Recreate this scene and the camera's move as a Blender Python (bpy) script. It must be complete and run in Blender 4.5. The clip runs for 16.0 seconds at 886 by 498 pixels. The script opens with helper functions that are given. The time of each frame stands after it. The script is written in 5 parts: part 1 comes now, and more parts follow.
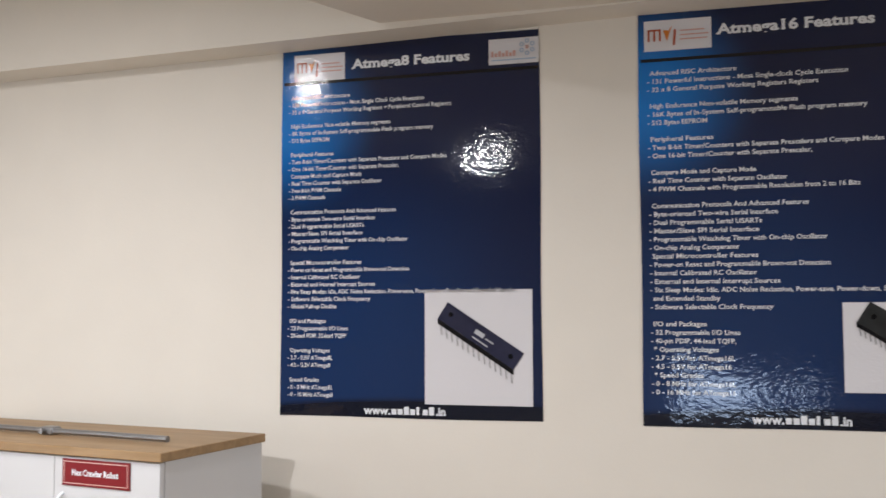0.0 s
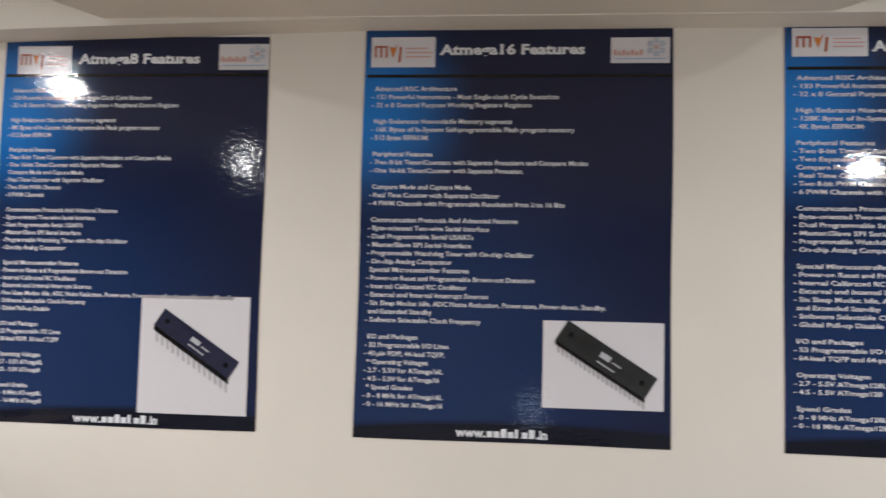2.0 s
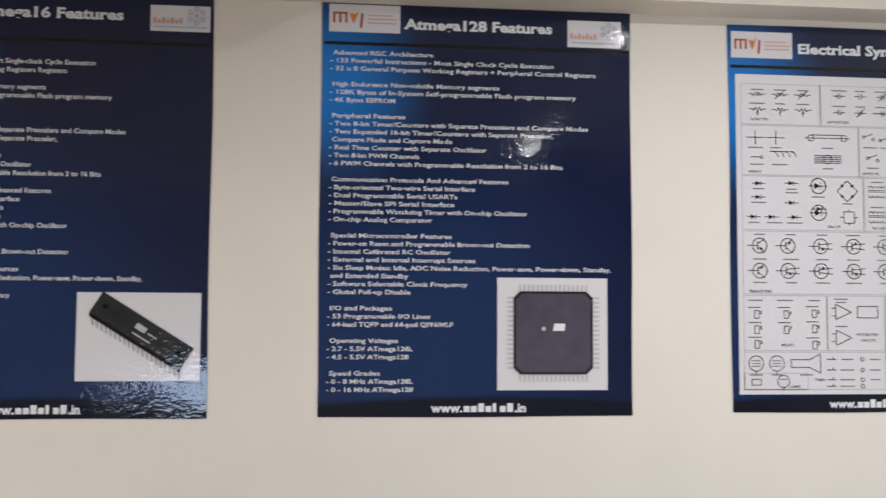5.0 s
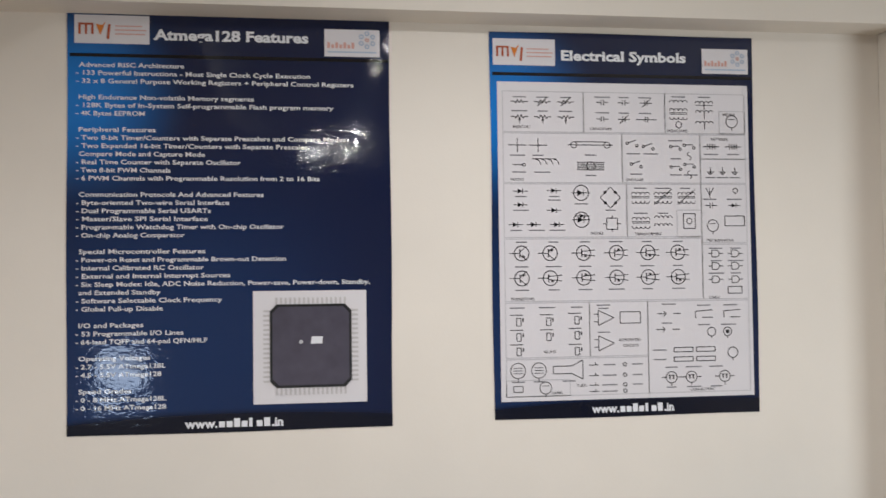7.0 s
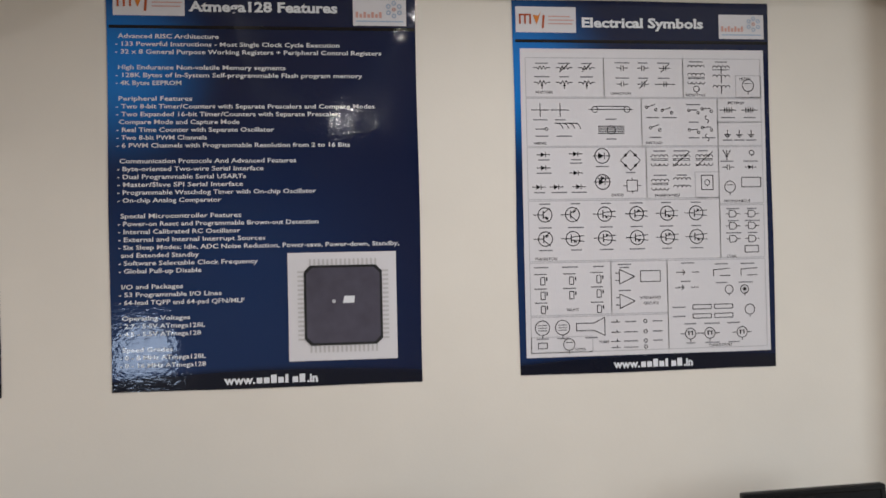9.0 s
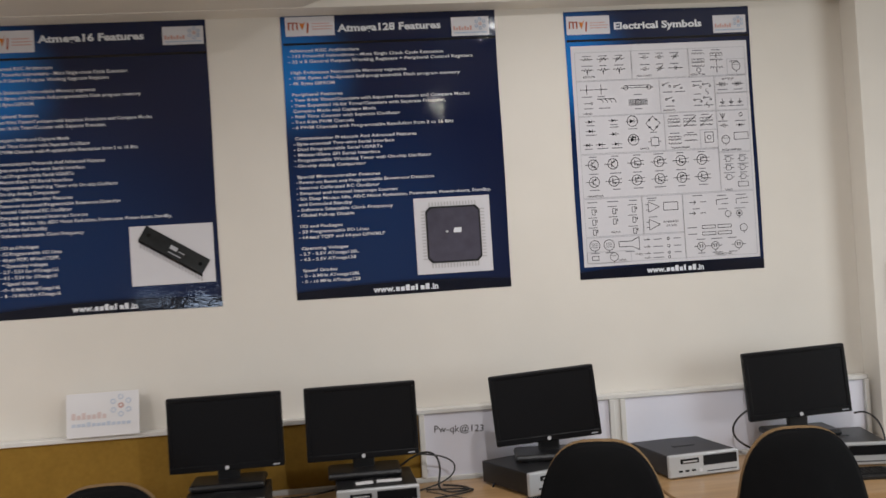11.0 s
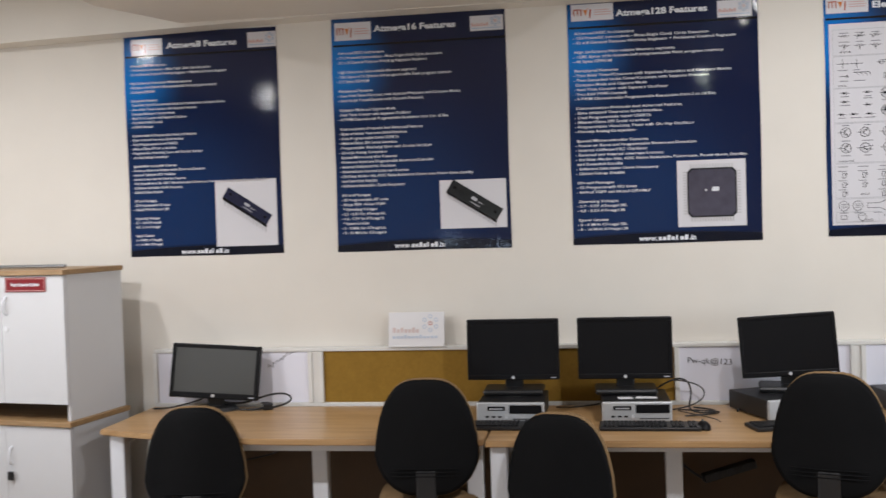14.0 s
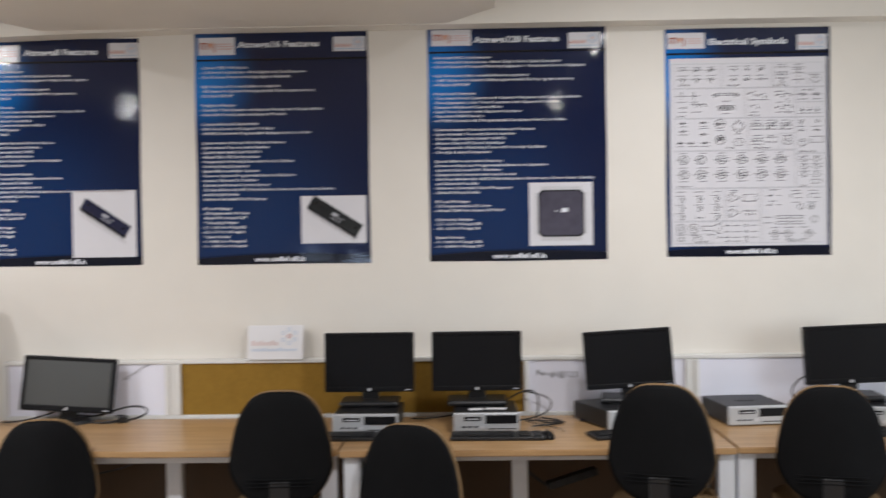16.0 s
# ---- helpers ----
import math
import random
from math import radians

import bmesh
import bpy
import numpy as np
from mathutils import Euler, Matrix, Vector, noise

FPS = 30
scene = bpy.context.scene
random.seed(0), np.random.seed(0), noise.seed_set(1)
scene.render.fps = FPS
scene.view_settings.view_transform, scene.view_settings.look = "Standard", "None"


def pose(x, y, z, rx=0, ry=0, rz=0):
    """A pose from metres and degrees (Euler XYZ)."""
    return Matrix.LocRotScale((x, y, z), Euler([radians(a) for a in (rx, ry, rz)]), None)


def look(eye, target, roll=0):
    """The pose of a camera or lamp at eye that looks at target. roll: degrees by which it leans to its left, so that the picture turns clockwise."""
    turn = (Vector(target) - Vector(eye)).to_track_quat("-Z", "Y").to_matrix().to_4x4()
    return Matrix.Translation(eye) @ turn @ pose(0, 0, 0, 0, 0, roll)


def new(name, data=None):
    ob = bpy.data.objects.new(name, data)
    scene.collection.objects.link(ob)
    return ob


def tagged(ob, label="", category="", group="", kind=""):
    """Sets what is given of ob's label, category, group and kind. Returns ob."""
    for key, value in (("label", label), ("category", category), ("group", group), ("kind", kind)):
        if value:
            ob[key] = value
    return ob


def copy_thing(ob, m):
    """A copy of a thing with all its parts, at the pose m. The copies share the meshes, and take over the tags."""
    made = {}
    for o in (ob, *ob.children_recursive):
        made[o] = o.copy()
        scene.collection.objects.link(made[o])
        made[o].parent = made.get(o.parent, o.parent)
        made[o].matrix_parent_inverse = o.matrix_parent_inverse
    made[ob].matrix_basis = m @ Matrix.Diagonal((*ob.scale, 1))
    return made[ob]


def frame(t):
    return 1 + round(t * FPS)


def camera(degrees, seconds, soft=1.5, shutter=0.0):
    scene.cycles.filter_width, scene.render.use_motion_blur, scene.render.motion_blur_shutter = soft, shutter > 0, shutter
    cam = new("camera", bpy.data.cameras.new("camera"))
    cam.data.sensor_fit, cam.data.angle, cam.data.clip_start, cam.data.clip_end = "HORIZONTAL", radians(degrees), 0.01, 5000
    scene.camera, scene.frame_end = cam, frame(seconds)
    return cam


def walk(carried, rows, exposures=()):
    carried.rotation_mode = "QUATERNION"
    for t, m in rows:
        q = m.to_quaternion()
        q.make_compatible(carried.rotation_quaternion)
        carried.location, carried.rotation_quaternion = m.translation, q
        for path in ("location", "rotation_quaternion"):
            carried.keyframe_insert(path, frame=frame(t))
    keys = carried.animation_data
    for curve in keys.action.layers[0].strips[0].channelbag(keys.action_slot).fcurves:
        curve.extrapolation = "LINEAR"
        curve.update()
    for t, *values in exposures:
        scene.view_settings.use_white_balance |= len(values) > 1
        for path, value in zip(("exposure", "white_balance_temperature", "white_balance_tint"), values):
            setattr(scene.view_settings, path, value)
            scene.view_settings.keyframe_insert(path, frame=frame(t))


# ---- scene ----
cam = camera(48.0, 16.0, shutter=0.5)
PATH = [
    (0, (0.239, -0.464, 1.931), (-0.304, 1.456, 2.057), -0.2),
    (0.5, (0.314, -0.445, 1.917), (-0.168, 1.491, 2.059), -0.1),
    (1, (0.401, -0.425, 1.941), (0.029, 1.536, 2.076), 0.7),
    (1.5, (0.498, -0.406, 1.941), (0.194, 1.566, 2.082), 1.2),
    (2, (0.613, -0.39, 1.934), (0.378, 1.59, 2.085), 1.5),
    (2.5, (0.742, -0.377, 1.914), (0.606, 1.612, 2.068), 1.5),
    (3, (0.883, -0.372, 1.918), (0.838, 1.623, 2.049), 1.3),
    (3.5, (1.017, -0.366, 1.875), (1.046, 1.629, 2.012), 1.0),
    (4, (1.117, -0.368, 1.854), (1.247, 1.622, 2.017), 0.7),
    (4.5, (1.204, -0.377, 1.871), (1.362, 1.611, 2.02), 0.7),
    (5, (1.324, -0.388, 1.889), (1.532, 1.597, 2.024), 0.3),
    (5.2, (1.363, -0.395, 1.901), (1.589, 1.588, 2.029), 0.3),
    (7.3, (1.971, -0.456, 2.017), (2.268, 1.521, 2.067), -0.7),
    (7.5, (1.976, -0.446, 2.015), (2.255, 1.534, 2.045), -1.0),
    (8, (1.944, -0.441, 2.018), (2.189, 1.544, 2.043), -0.8),
    (8.2, (1.926, -0.435, 2.076), (2.183, 1.548, 2.082), -0.5),
    (10.3, (1.637, -1.187, 1.706), (1.887, 0.795, 1.799), -3.7),
    (10.5, (1.572, -1.327, 1.73), (1.802, 0.659, 1.788), -3.9),
    (11, (1.408, -1.818, 1.724), (1.64, 0.168, 1.747), -3.6),
    (11.5, (1.332, -2.181, 1.725), (1.515, -0.19, 1.734), -4.1),
    (12, (1.37, -2.266, 1.738), (1.48, -0.269, 1.718), -3.9),
    (12.5, (1.358, -2.278, 1.757), (1.427, -0.279, 1.722), -3.1),
    (13, (1.411, -2.344, 1.751), (1.383, -0.345, 1.717), -1.1),
    (13.5, (1.412, -2.458, 1.743), (1.246, -0.466, 1.695), -1.1),
    (14, (1.369, -2.654, 1.715), (1.07, -0.677, 1.667), -1.8),
    (14.5, (1.377, -2.804, 1.72), (0.944, -0.852, 1.674), -1.0),
    (14.8, (1.399, -2.839, 1.802), (0.824, -0.924, 1.766), -1.8),
    (15, (1.433, -2.826, 1.718), (0.842, -0.915, 1.691), -0.3),
    (15.2, (1.44, -2.845, 1.724), (0.956, -0.905, 1.68), -0.3),
    (15.5, (1.583, -2.777, 1.711), (1.239, -0.807, 1.662), -0.6),
    (16, (1.468, -2.79, 1.731), (1.419, -0.791, 1.703), -0.8),
]
walk(cam, [(t, look(eye, target, roll)) for t, eye, target, roll in PATH], exposures=[(0, 0.36, 6550, 10), (5, 0.36, 6550, 10), (7.5, 0.12, 6680, 10), (8.0, 0.0, 6680, 10), (10.5, 0.05, 6740, 10),
    (11.5, 0.07, 6620, 10), (12.5, 0.28, 6470, 10), (14.0, 0.33, 6480, 10), (16.0, 0.38, 6450, 10)])

# ---- world and lights ----
world = bpy.data.worlds.new("sky")
scene.world = world
world.use_nodes = True
wn = world.node_tree.nodes
sky = wn.new("ShaderNodeTexSky")
sky.sky_type = "NISHITA"
sky.sun_disc = False
sky.sun_elevation, sky.sun_rotation = radians(35), radians(200)
world.node_tree.links.new(sky.outputs[0], wn["Background"].inputs[0])
wn["Background"].inputs[1].default_value = 0.08

CEIL, WALL, SOFFIT = 3.34, 2.62, 2.845
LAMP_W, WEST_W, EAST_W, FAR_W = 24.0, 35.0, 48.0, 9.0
# unseen lamps set for the poster glints and cabinet shadow: x, y, height, height of the ceiling over it, width of the
# lens, share of LAMP_W
LAMPS = [(-1.80, 1.02, 3.06, CEIL, 0.13, 0.9), (2.50, 1.38, 3.08, CEIL, 0.13, 0.6), (-1.2, 0.0, 2.84, CEIL, 0.13, 1.7), (2.27, -0.05, 2.86, CEIL, 0.14, 1.4), (-3.1, -0.1, 3.06, CEIL, 0.13, 0.8)]
for lx, ly, lz, top, size, share in LAMPS:
    data = bpy.data.lights.new("downlight_bulb", "AREA")
    data.shape, data.size, data.energy, data.color = "DISK", size, LAMP_W * share, (0.965, 0.965, 1.0)
    new("downlight_bulb", data).matrix_world = pose(lx, ly, lz - 0.015)
# added sky light in three unseen window openings: side fill, and the blue poster reflection
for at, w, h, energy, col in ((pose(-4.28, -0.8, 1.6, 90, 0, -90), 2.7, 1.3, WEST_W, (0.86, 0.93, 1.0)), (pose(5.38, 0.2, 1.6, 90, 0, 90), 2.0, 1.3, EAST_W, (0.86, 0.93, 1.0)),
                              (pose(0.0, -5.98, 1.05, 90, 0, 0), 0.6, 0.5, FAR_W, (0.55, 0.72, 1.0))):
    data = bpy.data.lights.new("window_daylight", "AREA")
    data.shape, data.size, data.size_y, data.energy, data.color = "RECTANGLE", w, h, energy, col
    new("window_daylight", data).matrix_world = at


# ---- materials ----
def material(name, color, rough=0.6, metal=0.0, vary=0.08, scale=8.0, bump=0.0, bump_scale=120.0, spec=0.5, coat=0.0, per_object=0.0):
    """A surface whose colour wanders by `vary` at two scales, with a fine relief."""
    m = bpy.data.materials.new(name)
    m.use_nodes = True
    nt = m.node_tree
    b = nt.nodes["Principled BSDF"]
    b.inputs["Roughness"].default_value = rough
    b.inputs["Metallic"].default_value = metal
    b.inputs["Specular IOR Level"].default_value = spec
    b.inputs["Coat Weight"].default_value = coat
    co = nt.nodes.new("ShaderNodeTexCoord")
    big, fine = nt.nodes.new("ShaderNodeTexNoise"), nt.nodes.new("ShaderNodeTexNoise")
    big.inputs["Scale"].default_value, fine.inputs["Scale"].default_value = scale * 0.15, scale
    big.inputs["Detail"].default_value = fine.inputs["Detail"].default_value = 5
    add = nt.nodes.new("ShaderNodeMath")
    add.operation = "ADD"
    rng = nt.nodes.new("ShaderNodeMapRange")
    rng.inputs["From Min"].default_value, rng.inputs["From Max"].default_value = 0.6, 1.4
    rng.inputs["To Min"].default_value, rng.inputs["To Max"].default_value = 1 - vary, 1 + vary
    mix = nt.nodes.new("ShaderNodeVectorMath")
    mix.operation = "SCALE"
    mix.inputs[0].default_value = color
    for n in (big, fine):
        nt.links.new(co.outputs["Object"], n.inputs["Vector"])
    nt.links.new(big.outputs["Fac"], add.inputs[0])
    nt.links.new(fine.outputs["Fac"], add.inputs[1])
    nt.links.new(add.outputs[0], rng.inputs["Value"])
    nt.links.new(rng.outputs[0], mix.inputs["Scale"])
    nt.links.new(mix.outputs[0], b.inputs["Base Color"])
    if bump:
        relief, bn = nt.nodes.new("ShaderNodeTexNoise"), nt.nodes.new("ShaderNodeBump")
        relief.inputs["Scale"].default_value = bump_scale
        relief.inputs["Detail"].default_value = 3
        bn.inputs["Strength"].default_value, bn.inputs["Distance"].default_value = bump, 0.002
        nt.links.new(co.outputs["Object"], relief.inputs["Vector"])
        nt.links.new(relief.outputs["Fac"], bn.inputs["Height"])
        nt.links.new(bn.outputs[0], b.inputs["Normal"])
    return m


def wood(name, light, dark, rough=0.4, stretch=(1.2, 14, 14)):
    m = material(name, light, rough, bump=0.04, bump_scale=60)
    nt = m.node_tree
    b = nt.nodes["Principled BSDF"]
    co, mp = nt.nodes.new("ShaderNodeTexCoord"), nt.nodes.new("ShaderNodeMapping")
    mp.inputs["Scale"].default_value = stretch
    n, r = nt.nodes.new("ShaderNodeTexNoise"), nt.nodes.new("ShaderNodeValToRGB")
    n.inputs["Scale"].default_value, n.inputs["Detail"].default_value, n.inputs["Distortion"].default_value = 2.2, 8, 0.6
    r.color_ramp.elements[0].position, r.color_ramp.elements[1].position = 0.36, 0.66
    r.color_ramp.elements[0].color, r.color_ramp.elements[1].color = (*dark, 1), (*light, 1)
    nt.links.new(co.outputs["Object"], mp.inputs["Vector"])
    nt.links.new(mp.outputs[0], n.inputs["Vector"])
    nt.links.new(n.outputs["Fac"], r.inputs[0])
    nt.links.new(r.outputs[0], b.inputs["Base Color"])
    return m


M = {
    "wall": material("cream_wall_paint", (0.72, 0.68, 0.615), 0.62, vary=0.03, scale=5, bump=0.12, bump_scale=90),
    "ceiling": material("ceiling_paint", (0.71, 0.665, 0.595), 0.75, vary=0.03, scale=4, bump=0.1, bump_scale=70),
    "floor": material("floor_tile", (0.30, 0.22, 0.15), 0.3, vary=0.18, scale=6, bump=0.03),
    "grout": material("grout", (0.16, 0.13, 0.1), 0.9, vary=0.1),
    "white": material("white_laminate", (0.565, 0.565, 0.575), 0.38, vary=0.02, scale=6, bump=0.03),
    "whitemetal": material("white_powder_coat", (0.7, 0.72, 0.76), 0.45, vary=0.03, scale=20, bump=0.05, bump_scale=400),
    "board": material("whiteboard_enamel", (0.78, 0.78, 0.86), 0.22, vary=0.05, scale=3, bump=0.01),
    "alu": material("partition_trim", (0.7, 0.69, 0.66), 0.4, metal=0.0, vary=0.04, scale=10),
    "pin": material("mustard_felt", (0.27, 0.155, 0.03), 0.95, vary=0.12, scale=60, bump=0.5, bump_scale=700, spec=0.1),
    "modesty": material("brown_panel", (0.085, 0.046, 0.02), 0.7, vary=0.15, scale=8, bump=0.1),
    "desk": wood("beech_laminate", (0.43, 0.265, 0.125), (0.325, 0.19, 0.083), 0.33),
    "oak": wood("oak_edge", (0.34, 0.21, 0.10), (0.25, 0.15, 0.065), 0.45),
    "black": material("black_plastic", (0.009, 0.009, 0.010), 0.42, vary=0.15, scale=30, bump=0.1, bump_scale=500),
    "bezel": material("monitor_bezel", (0.005, 0.005, 0.006), 0.4, spec=0.2, vary=0.1, scale=30, bump=0.05, bump_scale=600),
    "screen": material("monitor_panel", (0.007, 0.007, 0.008), 0.42, vary=0.1, scale=6, spec=0.14),
    "screengrey": material("matte_monitor_panel", (0.05, 0.052, 0.05), 0.42, vary=0.06, scale=5, spec=0.7),
    "shell": material("chair_shell", (0.004, 0.004, 0.0045), 0.75, vary=0.2, scale=25, bump=0.35, bump_scale=350, spec=0.10),
    "tan": material("tan_upholstery", (0.19, 0.12, 0.06), 0.9, vary=0.15, scale=50, bump=0.4, bump_scale=500, spec=0.15),
    "silver": material("silver_plastic", (0.50, 0.51, 0.52), 0.35, metal=0.35, vary=0.04, scale=30),
    "case": material("dark_case_metal", (0.022, 0.022, 0.025), 0.5, metal=0.2, vary=0.15, scale=20, bump=0.05, bump_scale=300),
    "chrome": material("brushed_steel", (0.62, 0.62, 0.63), 0.28, metal=1.0, vary=0.05, scale=40),
    "steel": material("dull_steel", (0.30, 0.30, 0.31), 0.38, metal=0.9, vary=0.1, scale=60),
    "handle": material("satin_handle", (0.66, 0.66, 0.68), 0.35, metal=0.4, vary=0.03, scale=30),
    "red": material("maroon_plate", (0.19, 0.008, 0.012), 0.5, spec=0.2, vary=0.06, scale=20),
    "ink": material("white_print", (0.72, 0.74, 0.78), 0.3, vary=0.02),
    "inkdark": material("dark_print", (0.03, 0.03, 0.035), 0.4, vary=0.05),
    "inkred": material("red_print", (0.42, 0.09, 0.035), 0.35, vary=0.05),
    "inkorange": material("orange_print", (0.62, 0.2, 0.04), 0.35, vary=0.05),
    "inkpink": material("pale_red_print", (0.62, 0.36, 0.32), 0.35, vary=0.05),
    "inkblue": material("pale_blue_print", (0.36, 0.46, 0.6), 0.35, vary=0.05),
    "inkgrey": material("grey_print", (0.45, 0.46, 0.5), 0.35, vary=0.05),
    "card": material("white_card", (0.72, 0.71, 0.72), 0.5, vary=0.02),
    "cloth": material("black_nylon", (0.012, 0.012, 0.014), 0.8, vary=0.3, scale=30, bump=0.4, bump_scale=300),
    "chip": material("chip_black", (0.022, 0.024, 0.026), 0.4, vary=0.35, scale=25),
    "chipblue": material("chip_navy", (0.02, 0.022, 0.05), 0.4, vary=0.25, scale=25),
    "chipgrey": material("chip_grey", (0.07, 0.066, 0.092), 0.45, vary=0.2, scale=20),
}


# ---- building helpers ----
def finish(name, bm, mat, parent=None, label="", smooth=False):
    me = bpy.data.meshes.new(name)
    bmesh.ops.recalc_face_normals(bm, faces=bm.faces)
    bm.to_mesh(me)
    bm.free()
    for m in (mat if isinstance(mat, (list, tuple)) else [mat]):
        me.materials.append(m)
    if smooth:
        for p in me.polygons:
            p.use_smooth = True
    ob = new(name, me)
    if parent:
        ob.parent = parent
    if label:
        ob["label"] = label
    return ob


def part(name, bm, mat, parent, label="", smooth=False):
    return finish(name, bm, mat, parent, label, smooth)


def thing(name, m, label, category, group=""):
    ob = new(name)
    ob.empty_display_size = 0.1
    ob.matrix_world = m
    return tagged(ob, label, category, group)


def box(x0, x1, y0, y1, z0, z1, bevel=0.0, bm=None, seg=2):
    own = bmesh.new()
    bmesh.ops.create_cube(own, size=1)
    bmesh.ops.scale(own, vec=(x1 - x0, y1 - y0, z1 - z0), verts=own.verts)
    bmesh.ops.translate(own, vec=((x0 + x1) / 2, (y0 + y1) / 2, (z0 + z1) / 2), verts=own.verts)
    if bevel:
        bmesh.ops.bevel(own, geom=own.edges[:], offset=bevel, segments=seg, profile=0.5, affect="EDGES", clamp_overlap=True)
    return merge(bm, own)


def merge(bm, own):
    if bm is None:
        return own
    me = bpy.data.meshes.new("scratch")
    own.to_mesh(me)
    own.free()
    bm.from_mesh(me)
    bpy.data.meshes.remove(me)
    return bm


def cyl(p, q, r, r2=None, seg=16, bm=None, bevel=0.0):
    p, q = Vector(p), Vector(q)
    own = bmesh.new()
    bmesh.ops.create_cone(own, cap_ends=True, segments=seg, radius1=r, radius2=r if r2 is None else r2, depth=(q - p).length)
    if bevel:
        bmesh.ops.bevel(own, geom=[e for e in own.edges if len(e.link_faces) == 2 and min(len(f.verts) for f in e.link_faces) == 4 and max(len(f.verts) for f in e.link_faces) > 4], offset=bevel, segments=2, affect="EDGES")
    m = Matrix.Translation((p + q) / 2) @ (q - p).to_track_quat("Z", "Y").to_matrix().to_4x4()
    bmesh.ops.transform(own, matrix=m, verts=own.verts)
    return merge(bm, own)


def slab(points, z0, z1, bevel=0.0, bm=None):
    """An upright prism over an outline given in the xy plane."""
    own = bmesh.new()
    f = own.faces.new([own.verts.new((x, y, z0)) for x, y in points])
    top = bmesh.ops.extrude_face_region(own, geom=[f])
    bmesh.ops.translate(own, vec=(0, 0, z1 - z0), verts=[v for v in top["geom"] if isinstance(v, bmesh.types.BMVert)])
    if bevel:
        bmesh.ops.bevel(own, geom=[e for e in own.edges if abs(e.verts[0].co.z - e.verts[1].co.z) < 1e-6], offset=bevel, segments=2, affect="EDGES")
    return merge(bm, own)


def tube(points, r, parent, name, mat, label="", seg=3):
    """A round cable or rod along a smooth line."""
    cu = bpy.data.curves.new(name, "CURVE")
    cu.dimensions, cu.bevel_depth, cu.bevel_resolution, cu.resolution_u = "3D", r, seg, 8
    sp = cu.splines.new("NURBS")
    sp.points.add(len(points) - 1)
    for p, co in zip(sp.points, points):
        p.co = (*co, 1)
    sp.use_endpoint_u, sp.order_u = True, 4
    cu.use_fill_caps = True
    ob = new(name, cu)
    me = bpy.data.meshes.new_from_object(ob.evaluated_get(bpy.context.evaluated_depsgraph_get()))
    bpy.data.objects.remove(ob)
    bpy.data.curves.remove(cu)
    me.materials.clear()
    me.materials.append(mat)
    out = new(name, me)
    if parent:
        out.parent = parent
    if label:
        out["label"] = label
    return out


def structure(name, bm, mat, label="", category="wall"):
    return tagged(finish(name, bm, mat), label, category, kind="structure")


# ---- the room ----
X0, X1, Y0 = -4.3, 5.4, -6.0
structure("wall_north", box(X0 - 0.15, X1 + 0.15, WALL, WALL + 0.2, 0, CEIL + 0.2), M["wall"], "cream painted plaster wall behind the posters")
# side walls out of view; their window openings are added for the fill light
west = box(X0 - 0.15, X0, Y0, WALL, 0, 0.9)
box(X0 - 0.15, X0, Y0, WALL, 2.3, CEIL, bm=west)
box(X0 - 0.15, X0, Y0, -2.2, 0.9, 2.3, bm=west)
box(X0 - 0.15, X0, 0.6, WALL, 0.9, 2.3, bm=west)
structure("wall_west", west, M["wall"], "cream painted plaster side wall with a window")
east = box(X1, X1 + 0.15, Y0, WALL, 0, 0.9)
box(X1, X1 + 0.15, Y0, WALL, 2.3, CEIL, bm=east)
box(X1, X1 + 0.15, Y0, -0.85, 0.9, 2.3, bm=east)
box(X1, X1 + 0.15, 1.25, WALL, 0.9, 2.3, bm=east)
structure("wall_east", east, M["wall"], "cream painted plaster side wall with a window")
south = box(X0 - 0.15, X1 + 0.15, Y0 - 0.2, Y0, 0, 0.78)
box(X0 - 0.15, X1 + 0.15, Y0 - 0.2, Y0, 1.32, CEIL, bm=south)
box(X0 - 0.15, -0.32, Y0 - 0.2, Y0, 0.78, 1.32, bm=south)
box(0.32, X1 + 0.15, Y0 - 0.2, Y0, 0.78, 1.32, bm=south)
structure("wall_south", south, M["wall"], "cream painted plaster wall with a small window")
structure("ceiling", box(X0 - 0.15, X1 + 0.15, Y0 - 0.2, WALL, CEIL, CEIL + 0.2), M["ceiling"], "plain cream painted ceiling", "ceiling")
beam = box(0, X1, 2.48, WALL, SOFFIT, CEIL)
box(X0, 0, 2.48, WALL, SOFFIT, CEIL, bm=beam)
for v in beam.verts:
    if v.co.x < -1 and v.co.z < 2.9:
        v.co.z -= 0.10  # the soffit sags a little towards the west wall
structure("beam", beam, M["wall"], "shallow cream plaster beam along the wall top", "beam")
structure("pier", box(3.88, 4.75, 2.48, WALL, 0, SOFFIT, 0.004), M["wall"], "shallow cream plaster pier at the wall recess", "pier")
drop = [(-0.8, 2.48), (-1.03, 1.97), (-1.03, Y0), (1.62, Y0), (1.62, 2.13), (1.37, 2.48)]
structure("bulkhead", slab(drop, SOFFIT + 0.004, CEIL), M["ceiling"], "lowered ceiling bulkhead with cut corners", "ceiling")
structure("floor", box(X0 - 0.15, X1 + 0.15, Y0 - 0.2, WALL, -0.12, -0.004), M["grout"], "brown tiled floor", "floor")
